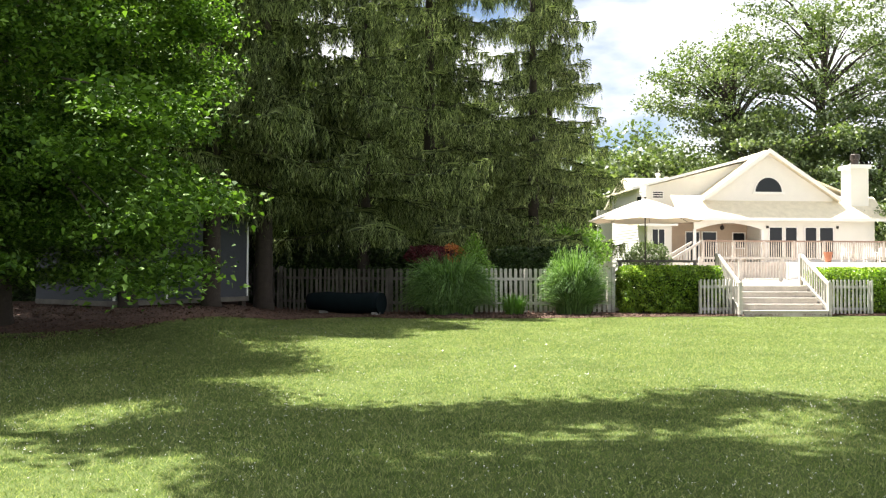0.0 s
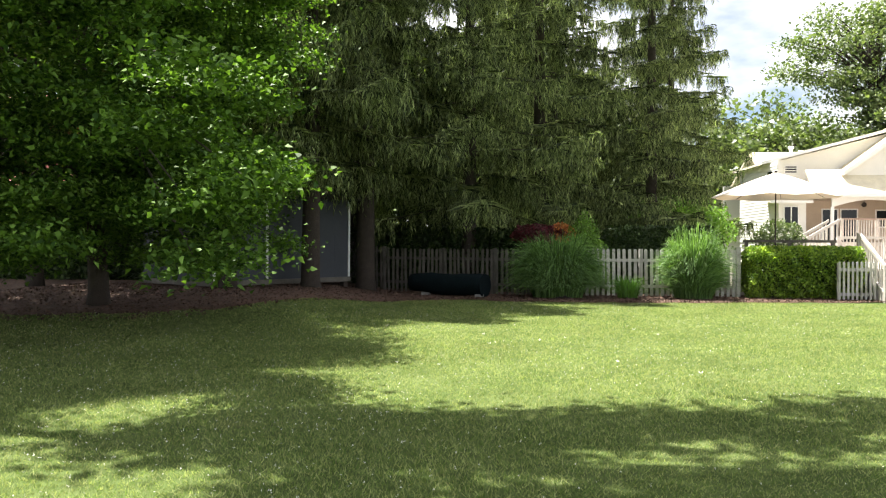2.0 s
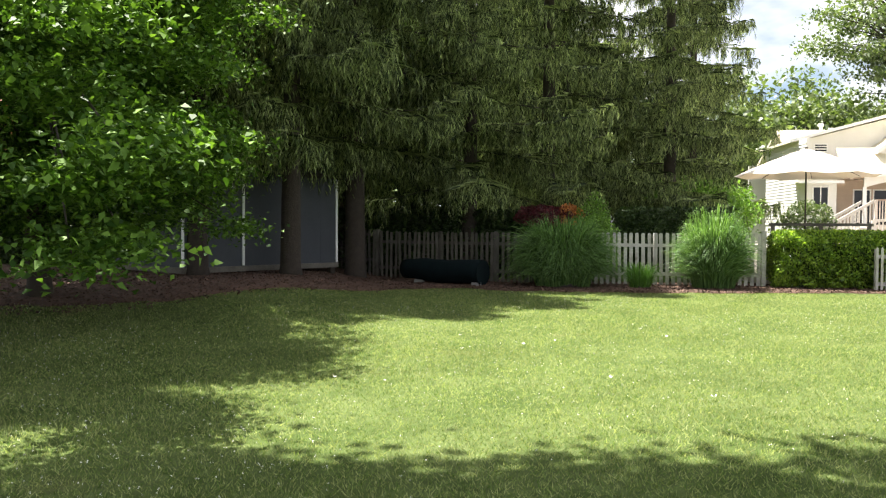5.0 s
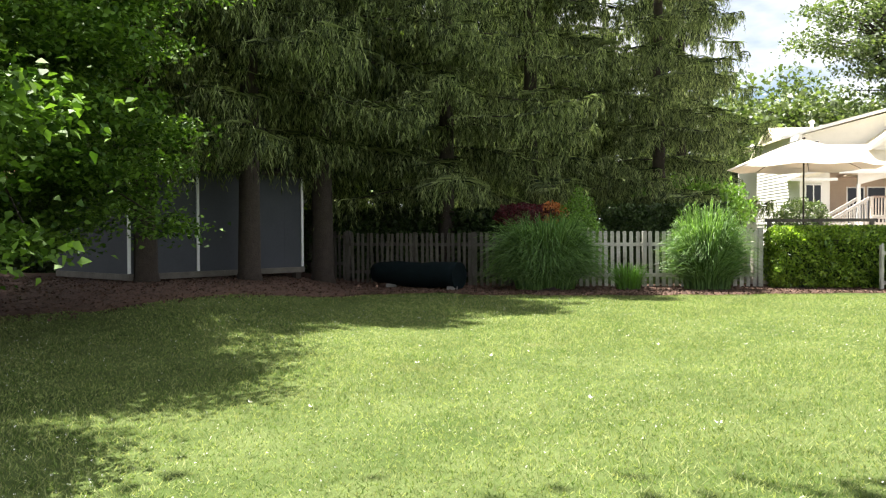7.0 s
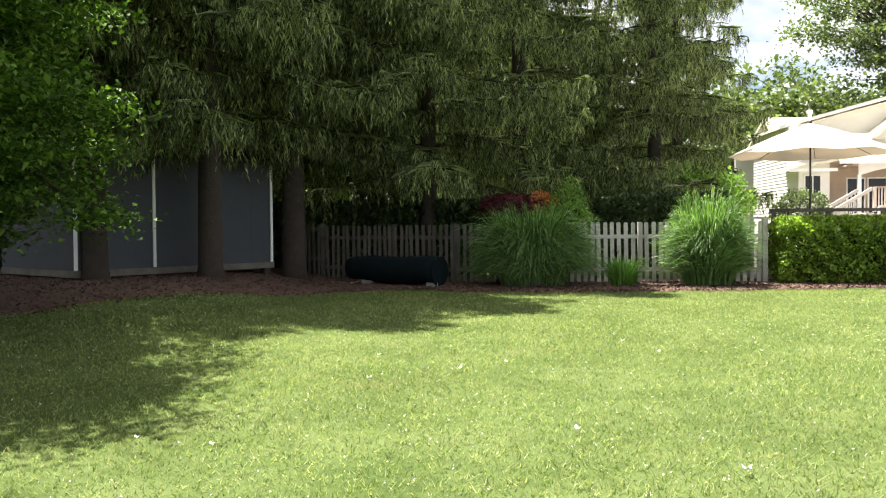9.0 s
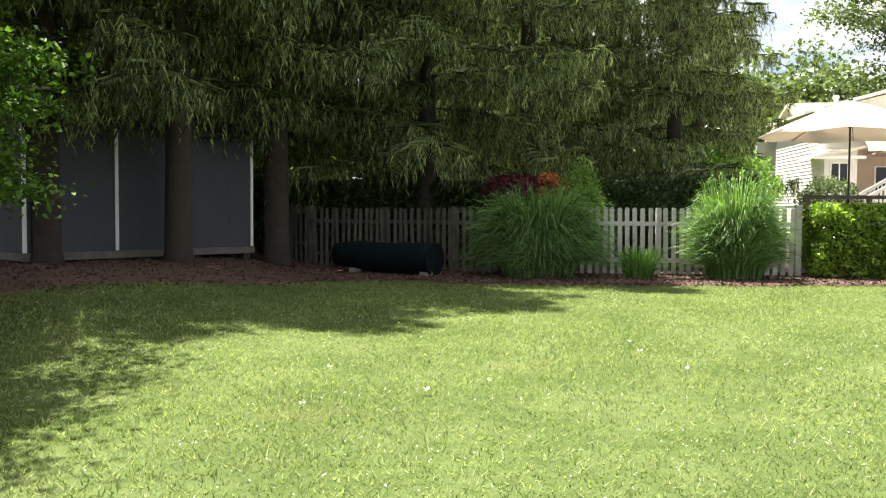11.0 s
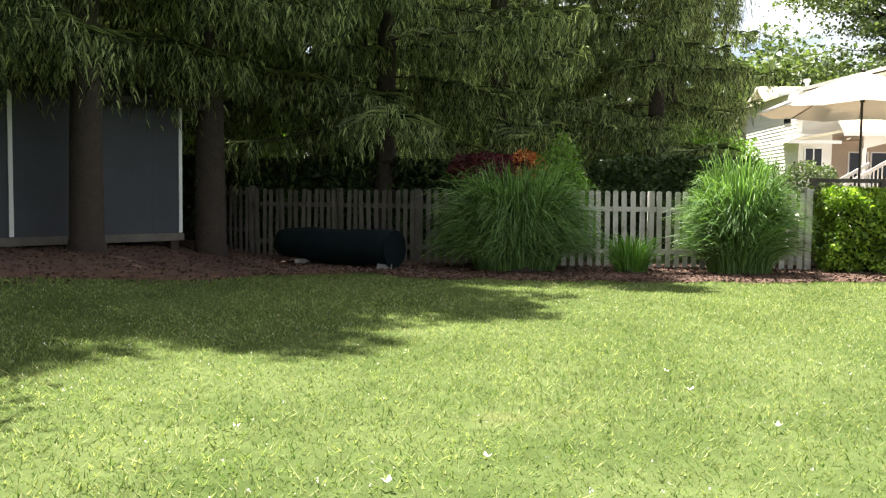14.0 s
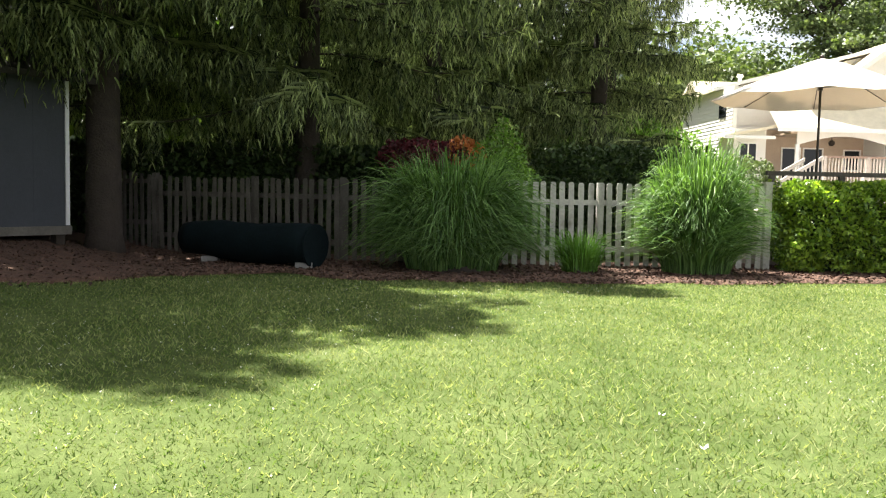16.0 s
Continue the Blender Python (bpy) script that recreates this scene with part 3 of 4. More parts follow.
def gate_panel(x0, x1, label):
    g = thing("gate_panel", label, "gate", "gate panels beside the stairs")
    n = round((x1 - x0) / 0.135)
    for z in (0.16, 0.86):
        bm = bmesh.new()
        box(bm, x0, 24.02, z, x1, 24.06, z + 0.09)
        part("rail", bm, PICKET, g)
    me = picket_mesh("picket", 1.08, 0.06, PICKET)
    for i in range(n + 1):
        ob = new("picket", me)
        ob.parent = g
        ob.matrix_world = pose(x0 + 0.03 + (x1 - x0 - 0.06) * i / n, 24.0, 0.06)
    for x in (x0 + 0.03, x1 - 0.03):
        bm = bmesh.new()
        box(bm, x - 0.03, 24.064, 0, x + 0.03, 24.12, 1.1)
        part("post", bm, PICKET, g)


def baluster_run(name, label, x0, x1, y, z0, z1, material, cap, step=0.13, at=(0, 0, 0)):
    r = thing(name, label, "railing", at=at)
    for z, t in ((z0 + 0.08, 0.05), (z1 - 0.05, 0.09)):
        bm = bmesh.new()
        box(bm, x0, y - 0.05, z, x1, y + 0.05, z + t)
        part("rail", bm, cap if z > z0 + 0.3 else material, r)
    bm = bmesh.new()
    box(bm, -0.02, -0.02, z0 + 0.13, 0.02, 0.02, z1 - 0.05)
    me = finish(bm, "baluster", material)
    for i in range(int((x1 - x0) / step)):
        ob = new("baluster", me)
        ob.parent = r
        ob.matrix_local = pose(x0 + 0.06 + i * step, y, 0)
    for i in range(int((x1 - x0) / 1.75) + 1):
        bm = bmesh.new()
        x = min(x0 + i * 1.75, x1)
        box(bm, x - 0.06, y - 0.065, z0, x + 0.06, y + 0.065, z1 + 0.004)
        part("post", bm, material, r)
    return r


build_terrace()
build_stairs()
gate_panel(8.75, 9.78, "grey wooden picket gate panel beside lawn stairs")
gate_panel(12.82, 14.4, "grey wooden picket gate panel beside lawn stairs")
baluster_run("terrace_railing", "pale weathered baluster railing on the terrace", 12.0, 16.0, 32.5, 0.92, 1.92, RAILWHITE, RAILWHITE)
baluster_run("deck_railing", "wooden deck railing with dark brown cap", 17.8, 34.0, 44.0, 2.15, 3.26, DECKWOOD, RAILBROWN, at=(-1.2, 0, -0.25))


# ---- umbrellas ----
def build_umbrella(x, y, half, label):
    u = thing("patio_umbrella", label, "umbrella", "", at=(x, y, 0.92))
    hub, rim, top = 2.42, 2.20, 2.95
    bm = bmesh.new()
    tube(bm, [(0, 0, 0), (0, 0, 2.9)], [0.024, 0.022], 10)
    part("pole", bm, DARKMETAL, u)
    bm = bmesh.new()
    tube(bm, [(0, 0, 0), (0, 0, 0.06), (0, 0, 0.07), (0, 0, 0.3)], [0.26, 0.25, 0.04, 0.035], 20)
    part("base", bm, DARKMETAL, u)
    bm = bmesh.new()
    n, rings = 8, 5
    prev = None
    for j in range(rings + 1):
        f = j / rings
        ring = []
        for i in range(n * 2):
            a = math.radians(22.5) + 6.28318 * i / (n * 2)
            sq = half * f * (1.0 if i % 2 == 0 else 0.955)
            zz = top - (top - rim) * (f ** 1.15) - (0.05 * f if i % 2 else 0)
            ring.append(bm.verts.new((sq * math.cos(a) * 1.0, sq * math.sin(a), zz)))
        if prev:
            for i in range(n * 2):
                bm.faces.new((prev[i], prev[(i + 1) % (n * 2)], ring[(i + 1) % (n * 2)], ring[i]))
        prev = ring
    bmesh.ops.remove_doubles(bm, verts=bm.verts, dist=0.001)
    bmesh.ops.solidify(bm, geom=bm.faces[:], thickness=0.006)
    part("canopy", bm, CANVAS, u)
    bm = bmesh.new()
    tube(bm, [(0, 0, hub - 0.06), (0, 0, hub + 0.05)], [0.045, 0.045], 10)
    part("hub", bm, DARKMETAL, u)
    for i in range(n):
        a = math.radians(22.5) + 6.28318 * i / n
        c, s = math.cos(a), math.sin(a)
        bm = bmesh.new()
        tube(bm, [(c * 0.03, s * 0.03, top - 0.06), (c * half * 0.97, s * half * 0.97, rim + 0.015)], [0.01, 0.008], 6)
        rib = part("rib", bm, DARKMETAL, u)
        bm = bmesh.new()
        tube(bm, [(c * 0.04, s * 0.04, hub), (c * half * 0.5, s * half * 0.5, top - (top - rim) * 0.5 - 0.05)], [0.009, 0.009], 6)
        part("strut", bm, DARKMETAL, rib)
    bm = bmesh.new()
    bmesh.ops.create_icosphere(bm, subdivisions=2, radius=0.045, matrix=Matrix.Translation((0, 0, top + 0.03)))
    part("finial", bm, DARKMETAL, u)


build_umbrella(7.77, 26.45, 1.95, "large cream canvas patio umbrella with bronze pole")


# ---- house ----
def clapboards(parent, x0, x1, y, z0, z1, top=None, step=0.16):
    """Lapped boards on a wall that faces -y; top(x0,x1,z) may trim the run."""
    z = z0
    while z < z1 - 0.02:
        a, b = (x0, x1) if top is None else top(z + step)
        if b - a > 0.2:
            bm = bmesh.new()
            prism(bm, [(y - 0.03, z), (y - 0.002, z), (y - 0.002, z + step), (y - 0.008, z + step)], "x", a, b)
            part("board", bm, WHITE, parent)
        z += step


def window_unit(parent, x0, x1, y, z0, z1, mullions=0):
    bm = bmesh.new()
    t = 0.07
    box(bm, x0 - t, y - 0.05, z1, x1 + t, y, z1 + t)
    box(bm, x0 - t, y - 0.05, z0 - t, x1 + t, y, z0)
    box(bm, x0 - t, y - 0.05, z0, x0, y, z1)
    box(bm, x1, y - 0.05, z0, x1 + t, y, z1)
    for i in range(mullions):
        x = x0 + (x1 - x0) * (i + 1) / (mullions + 1)
        box(bm, x - 0.03, y - 0.045, z0, x + 0.03, y - 0.005, z1)
    w = part("window", bm, TRIM, parent)
    bm = bmesh.new()
    box(bm, x0, y - 0.02, z0, x1, y - 0.012, z1)
    part("pane", bm, GLASS, w)
    return w


def build_house():
    h = thing("house", "cream white clapboard house with pale shingle roofs", "house", at=(-1.25, 0, -0.33))
    Y = 52.0
    # deck floor and porch
    bm = bmesh.new()
    box(bm, 17.6, 43.9, 1.95, 34.5, Y + 3.0, 2.15)
    box(bm, 17.8, 44.1, 0.92, 34.5, 44.3, 1.949)
    part("deck", bm, DECKWOOD, h)
    # main wall right of the porch, porch back wall and sides
    bm = bmesh.new()
    box(bm, 25.05, Y, 2.151, 32.7, Y + 0.25, 5.0)
    box(bm, 32.45, Y + 0.25, 2.151, 32.7, Y + 9, 5.0)
    box(bm, 24.9, Y + 0.25, 2.151, 25.05, Y + 2.2, 5.0)
    part("wall", bm, WHITE, h)
    bm = bmesh.new()
    box(bm, 19.0, Y + 2.2, 2.151, 25.05, Y + 2.4, 5.2)
    part("porch_wall", bm, PORCH, h, "tan stucco porch wall in shade")
    bm = bmesh.new()
    box(bm, 20.0, Y - 0.1, 4.85, 25.05, Y + 2.2, 4.95)
    part("porch_ceiling", bm, PORCH, h)
    # arched fascia over the porch
    bm = bmesh.new()
    prof = [(20.3, 5.0), (20.3, 4.35)] + [(20.45 + 4.5 * i / 12, 4.35 + 0.42 * math.sin(math.pi * i / 12)) for i in range(13)] + [(25.05, 4.35), (25.05, 5.0)]
    prism(bm, prof, "y", Y - 0.12, Y - 0.003)
    part("porch_arch", bm, WHITE, h)
    for x in (20.35, 24.95):
        bm = bmesh.new()
        box(bm, x - 0.1, Y - 0.1, 2.151, x + 0.1, Y - 0.004, 4.35)
        part("porch_column", bm, TRIM, h)
    # left lower wing
    bm = bmesh.new()
    box(bm, 17.35, Y + 0.5, 0.92, 19.0, Y + 0.7, 5.1)
    box(bm, 17.35, Y + 0.7, 0.92, 17.55, Y + 9, 7.25)
    part("wall", bm, WHITE, h)
    window_unit(h, 17.7, 18.5, Y + 0.5, 3.1, 4.35, 1)
    window_unit(h, 20.6, 21.5, Y + 2.2, 2.2, 4.25)
    window_unit(h, 21.75, 22.7, Y + 2.2, 2.2, 4.25)
    window_unit(h, 23.9, 24.7, Y + 2.2, 3.2, 4.2)
    for a, b in ((25.45, 26.3), (26.55, 27.3), (27.9, 28.65), (28.9, 29.8)):
        window_unit(h, a, b, Y, 2.5, 4.5)
    bm = bmesh.new()
    bmesh.ops.create_icosphere(bm, subdivisions=2, radius=0.16, matrix=Matrix.Translation((22.9, Y + 1.6, 4.55)))
    tube(bm, [(22.9, Y + 1.6, 4.6), (22.9, Y + 1.6, 4.95)], [0.02, 0.02], 6)
    part("hanging_lantern", bm, BARK, h)
    for x in (25.3, 30.1):
        bm = bmesh.new()
        box(bm, x - 0.06, Y - 0.12, 4.45, x + 0.06, Y - 0.001, 4.62)
        part("wall_lamp", bm, DARKMETAL, h)
    # porch roof: a slab sloping up to the upper wall
    bm = bmesh.new()
    prism(bm, [(Y - 0.5, 4.98), (Y - 0.5, 5.12), (Y + 1.3, 6.72), (Y + 1.3, 6.56)], "x", 19.2, 33.4)
    part("porch_roof", bm, ROOF, h)
    bm = bmesh.new()
    box(bm, 19.15, Y - 0.56, 4.93, 33.45, Y - 0.504, 5.13)
    part("gutter", bm, TRIM, h)
    # roof over the left wing, dropping to the side
    bm = bmesh.new()
    prism(bm, [(16.7, 4.62), (16.7, 4.75), (19.4, 5.3), (19.4, 5.16)], "y", Y - 0.1, Y + 2.6)
    part("wing_roof", bm, ROOF, h)
    bm = bmesh.new()
    box(bm, 16.64, Y - 0.16, 4.56, 19.2, Y - 0.104, 4.72)
    part("wing_fascia", bm, TRIM, h)
    # upper wall with its broad low gable
    yw = Y + 2.65
    bm = bmesh.new()
    prism(bm, [(17.4, 5.0), (33.0, 5.0), (33.0, 6.4), (25.6, 9.35), (17.4, 7.25)], "y", yw, yw + 0.2)
    part("upper_wall", bm, WHITE, h)
    clapboards(h, 17.4, 24.0, yw, 5.3, 8.6, top=lambda z: (17.4 + max(0, (z - 7.2) / 2.15 * 8.6), min(24.0, 21.9 + max(0, z - 6.5))))
    window_unit(h, 18.42, 19.12, yw, 6.6, 7.05)
    for k in range(26):
        z = 2.2 + 0.19 * k
        bm = bmesh.new()
        prism(bm, [(17.31, z), (17.348, z), (17.348, z + 0.19), (17.34, z + 0.19)], "y", Y + 0.72, Y + 9)
        part("board", bm, WHITE, h)
    bm = bmesh.new()
    box(bm, 17.27, Y + 1.6, 5.75, 17.305, Y + 2.5, 6.65)
    part("side_window", bm, GLASS, h)
    # main roof behind the gable
    bm = bmesh.new()
    prism(bm, [(16.9, 7.16), (16.9, 7.30), (25.6, 9.62), (33.6, 6.5), (33.6, 6.36), (25.6, 9.46)], "y", yw - 0.35, yw + 9)
    part("main_roof", bm, ROOF, h)
    for (xa, za, xb, zb) in ((16.85, 7.24, 25.6, 9.56),):
        bm = bmesh.new()
        prism(bm, [(xa, za - 0.1), (xb, zb - 0.1), (xb, zb + 0.09), (xa, za + 0.09)], "y", yw - 0.42, yw - 0.354)
        part("rake_board", bm, TRIM, h)
    # projecting front gable
    yg = Y + 0.9
    bm = bmesh.new()
    prism(bm, [(21.55, 5.7), (30.3, 5.7), (30.3, 6.5), (25.75, 9.55), (21.55, 6.5)], "y", yg, yg + 0.2)
    part("front_gable", bm, WHITE, h)
    clapboards(h, 21.6, 30.3, yg, 6.3, 9.5, top=lambda z: (21.65 + max(0, z - 6.5) * 1.40, 30.2 - max(0, z - 6.5) * 1.47))
    for s, xe in ((-1, 21.2), (1, 30.65)):
        bm = bmesh.new()
        prism(bm, [(xe, 6.32), (25.75, 9.58), (25.75, 9.80), (xe, 6.50)], "y", yg - 0.4, yg + 4.5)
        part("gable_roof", bm, ROOF, h)
        bm = bmesh.new()
        prism(bm, [(xe, 6.28), (25.75, 9.54), (25.75, 9.84), (xe, 6.54)], "y", yg - 0.46, yg - 0.404)
        part("rake_board", bm, TRIM, h)
    # half-round window
    cx, r = 25.8, 0.92
    bm = bmesh.new()
    arc = [(cx + r * math.cos(math.pi * i / 18), 6.95 + r * 1.05 * math.sin(math.pi * i / 18)) for i in range(19)]
    prism(bm, arc, "y", yg - 0.06, yg - 0.04)
    arch = part("arched_window", bm, GLASS, h, "dark half-round gable window")
    bm = bmesh.new()
    outer = [(cx + (r + 0.07) * math.cos(math.pi * i / 18), 6.95 + (r * 1.05 + 0.07) * math.sin(math.pi * i / 18)) for i in range(19)]
    for i in range(18):
        prism(bm, [arc[i], outer[i], outer[i + 1], arc[i + 1]], "y", yg - 0.09, yg - 0.03)
    box(bm, cx - r - 0.2, yg - 0.12, 6.82, cx + r + 0.2, yg - 0.031, 6.948)
    part("frame", bm, TRIM, arch)
    # chimney
    bm = bmesh.new()
    box(bm, 31.35, Y + 0.5, 5.2, 32.6, Y + 1.7, 8.55)
    chim = part("chimney", bm, WHITE, h)
    bm = bmesh.new()
    box(bm, 31.22, Y + 0.35, 8.551, 32.73, Y + 1.85, 8.82)
    part("cap", bm, TRIM, chim)
    bm = bmesh.new()
    tube(bm, [(32.0, Y + 1.1, 8.7), (32.0, Y + 1.1, 9.2)], [0.24, 0.24], 14)
    tube(bm, [(32.0, Y + 1.1, 9.2), (32.0, Y + 1.1, 9.25), (32.0, Y + 1.1, 9.55), (32.0, Y + 1.1, 9.6)], [0.3, 0.32, 0.32, 0.26], 14)
    part("flue", bm, DARKMETAL, chim)
    bm = bmesh.new()
    box(bm, 28.4, Y + 4, 7.6, 28.9, Y + 4.6, 9.2)
    part("brick_chimney", bm, CLAY, h)
    # rear roof and vents
    bm = bmesh.new()
    prism(bm, [(Y + 8, 6.6), (Y + 12, 9.0), (Y + 20, 5.6), (Y + 20, 5.4), (Y + 12, 8.8), (Y + 8, 6.4)], "x", 18.8, 24.5)
    part("rear_roof", bm, ROOF, h)
    bm = bmesh.new()
    box(bm, 19.2, Y + 9.2, 0.92, 24, Y + 19, 6.2)
    part("rear_wall", bm, WHITE, h)
    for x, z in ((21.2, 9.0), (21.9, 8.7)):
        bm = bmesh.new()
        tube(bm, [(x, Y + 10, 7.3), (x, Y + 10, z), (x, Y + 10, z + 0.02), (x, Y + 10, z + 0.2)], [0.12, 0.12, 0.2, 0.18], 10)
        part("roof_vent", bm, TRIM, h)
    # back and far side close the house
    bm = bmesh.new()
    box(bm, 16.8, Y + 11.5, 0.92, 32.7, Y + 11.7, 6.4)
    part("back_wall", bm, WHITE, h)


def build_deck_stairs():
    s = thing("deck_stairs", "pale wooden side stairs up to the house deck", "stairs", at=(-1.2, 0, -0.25))
    for i in range(6):
        bm = bmesh.new()
        box(bm, 15.6 + 0.37 * i, 44.1, 0.92, 15.6 + 0.37 * (i + 1), 45.5, 1.12 + 0.2 * i)
        part("step", bm, RAILWHITE, s)
    for y in (44.05, 45.55):
        bm = bmesh.new()
        prism(bm, [(15.3, 1.70), (17.7, 3.12), (17.7, 3.28), (15.3, 1.86)], "y", y - 0.05, y + 0.05)
        part("handrail", bm, RAILWHITE, s)
        bm = bmesh.new()
        box(bm, 15.25, y - 0.06, 0.92, 15.37, y + 0.06, 1.8)
        part("newel", bm, RAILWHITE, s)
        for k in range(14):
            f = (k + 0.7) / 14.5
            bm = bmesh.new()
            x = 15.3 + 2.4 * f
            box(bm, x - 0.02, y - 0.02, max(0.93, 0.95 + 1.3 * f), x + 0.02, y + 0.02, 1.72 + 1.41 * f)
            part("baluster", bm, RAILWHITE, s)


def patio_chair(x, y, rz):
    c = thing("patio_chair", "white slatted garden chair on the deck", "chair", "white chairs on the deck", at=(x, y, 1.822), rz=rz)
    bm = bmesh.new()
    box(bm, -0.28, -0.25, 0.36, 0.28, 0.28, 0.41)
    part("seat", bm, TRIM, c)
    for i in range(5):
        bm = bmesh.new()
        box(bm, -0.27 + 0.11 * i, 0.26, 0.4, -0.18 + 0.11 * i, 0.29, 1.0 - 0.03 * abs(i - 2), Matrix.Rotation(-0.15, 4, "X"))
        part("back_slat", bm, TRIM, c)
    for sx in (-0.3, 0.3):
        bm = bmesh.new()
        box(bm, sx - 0.05, -0.32, 0.58, sx + 0.05, 0.3, 0.61)
        part("armrest", bm, TRIM, c)
        for yy in (-0.27, 0.25):
            bm = bmesh.new()
            box(bm, sx - 0.025, yy - 0.03, 0, sx + 0.025, yy + 0.03, 0.58)
            part("leg", bm, TRIM, c)


build_house()
build_deck_stairs()
for cx, cy, cr in ((26.0, 45.6, 20), (27.2, 45.4, -15), (28.4, 45.7, 10)):
    patio_chair(cx, cy, cr)
bm = bmesh.new()
box(bm, 19.4, 39.5, 0.92, 33.0, 39.9, 1.72)
box(bm, 19.35, 39.45, 1.721, 33.05, 39.95, 1.80)
tagged(part("garden_wall", bm, TRIM), "low white rendered wall on the terrace", "wall", kind="structure")
pot = thing("flower_pot", "terracotta flower pot on the white wall", "pot", at=(21.5, 39.7, 1.80))
bm = bmesh.new()
tube(bm, [(0, 0, 0), (0, 0, 0.42), (0, 0, 0.42), (0, 0, 0.52)], [0.14, 0.2, 0.23, 0.23], 18)
part("body", bm, CLAY, pot)
bm = bmesh.new()
tube(bm, [(0, 0, 0.521), (0, 0, 0.54)], [0.2, 0.19], 18)
part("soil", bm, MULCH, pot)


# ---- trees ----
def spruce(name_label, seed, height, reach, skirt, dense, sight, front=0.0, gap=0.56, taper=1.05):
    """A weeping Norway spruce at the origin: trunk, sagging limbs with upturned tips, side twigs and hanging needle tassels.
    Its low limbs reach further on the open side, towards the angle front."""
    rng = np.random.default_rng(seed)
    tree = thing("spruce", name_label, "spruce tree", "drooping spruces behind the lawn")
    bm = bmesh.new()
    tube(bm, [(0, 0, -0.2), (0, 0, 0.25), (0.03, 0, height * 0.3), (-0.03, 0.02, height * 0.65), (0, 0, height)], [0.36, 0.27, 0.2, 0.12, 0.02], 12)
    part("trunk", bm, BARK, tree, smooth=True)
    paths, wid, sides = [], [], []
    limb_bm = bmesh.new()
    z = skirt
    turn = 0.0
    while z < height - 0.4:
        f = (z - skirt) / (height - skirt)
        L0 = reach * (1 - f) ** taper + 0.3
        low = z < sight
        for k in range(5):
            a = turn + 6.283 * k / 5 + rng.uniform(-0.45, 0.45)
            L = L0 * rng.choice([rng.uniform(0.5, 0.75), rng.uniform(0.85, 1.12)]) * (1 + 0.18 * max(0.0, math.cos(a - front)) ** 3 * max(0.0, 1 - f * 3))
            zz = z + rng.uniform(-0.25, 0.25)
            d = np.array([math.cos(a), math.sin(a), 0.0])
            sag = L * rng.uniform(0.28, 0.5)
            s = np.linspace(0, 1, 7)
            pts = d[None, :] * (L * s)[:, None]
            pts[:, 2] = zz + 0.16 * L * s - sag * s ** 1.5 + 0.5 * sag * s ** 5
            tube(limb_bm, [tuple(p) for p in pts], [0.018 * (1 - 0.85 * q) * (0.5 + L / 4) for q in s], 4)
            perp = np.array([-d[1], d[0], 0.0])
            lat = int(6 + L * dense * (1.0 if low else 0.5))
            tl = np.sort(rng.uniform(0.08, 1.0, lat))
            root = np.stack([np.interp(tl, s, pts[:, i]) for i in range(3)], -1)
            side = rng.choice([-1.0, 1.0], lat)
            ld = unit(d[None, :] * rng.uniform(0.35, 0.9, lat)[:, None] + perp[None, :] * side[:, None] + np.array([0, 0, 0.05]))
            ll = (0.20 + 0.95 * np.sin(np.pi * np.clip(tl * 0.80 + 0.14, 0, 1)) * min(1.0, L / 3.2)) * rng.uniform(0.6, 1.15, lat)
            # side twigs, seen from above as flat sprays that end in lighter shoots
            u5 = np.linspace(0, 1, 4)[None, :, None]
            p = root[:, None, :] + ld[:, None, :] * (ll[:, None, None] * u5)
            p[:, :, 2] += (0.08 * u5[:, :, 0] - 0.30 * u5[:, :, 0] ** 2) * ll[:, None]
            for w0, tilt in ((0.060, 0.0), (0.045, 1.3)):
                cr = unit(np.cross(ld, (0, 0, 1.0)))
                sd = cr * math.cos(tilt) + np.array([0, 0, 1.0]) * math.sin(tilt)
                q = p[:, [0, 2, 3]]
                paths.append(q)
                wid.append(np.broadcast_to(np.array([[0.9, 1.0, 0.25]]) * w0, (lat, 3)))
                sides.append(sd)
            # needled cords that hang from each twig, bristling all round
            cords, bristles = (3, 10) if low else (2, 4)
            q = rng.uniform(0.1, 1.0, (lat, cords))
            base = root[:, None, :] + ld[:, None, :] * (ll[:, None] * q)[:, :, None]
            base[:, :, 2] += (0.08 * q - 0.30 * q ** 2) * ll[:, None]
            base = (base + rng.normal(0, 0.03, base.shape)).reshape(-1, 3)
            hang = rng.uniform(0.15, 0.75, len(base)) * (0.75 + 0.35 * (1 - f)) * np.repeat(rng.uniform(0.5, 1.4, lat), cords)
            sway = np.repeat(ld, cords, axis=0) * rng.uniform(0.0, 0.22, len(base))[:, None] + np.array([0, 0, -1.0])
            q = (np.arange(bristles) + rng.uniform(0.1, 0.9, (len(base), bristles))) / bristles
            at = (base[:, None, :] + sway[:, None, :] * (hang[:, None] * q)[:, :, None]).reshape(-1, 3)
            m = len(at)
            b = rng.uniform(0, 6.28, m)
            out = np.stack([np.cos(b), np.sin(b), np.full(m, -1.35)], -1)
            long = rng.uniform(0.045, 0.095, m) * (1.0 if low else 2.4)
            paths.append(np.stack([at, at + out * (long * 0.5)[:, None], at + (out + np.array([0, 0, -0.7])) * long[:, None]], axis=1))
            sides.append(unit(np.cross(out, rng.normal(size=(m, 3)))))
            wid.append(rng.uniform(0.016, 0.030, m)[:, None] * np.array([[0.7, 1.0, 0.3]]) * (1.0 if low else 2.4))
        turn += 0.7
        z += gap + 0.12 * f
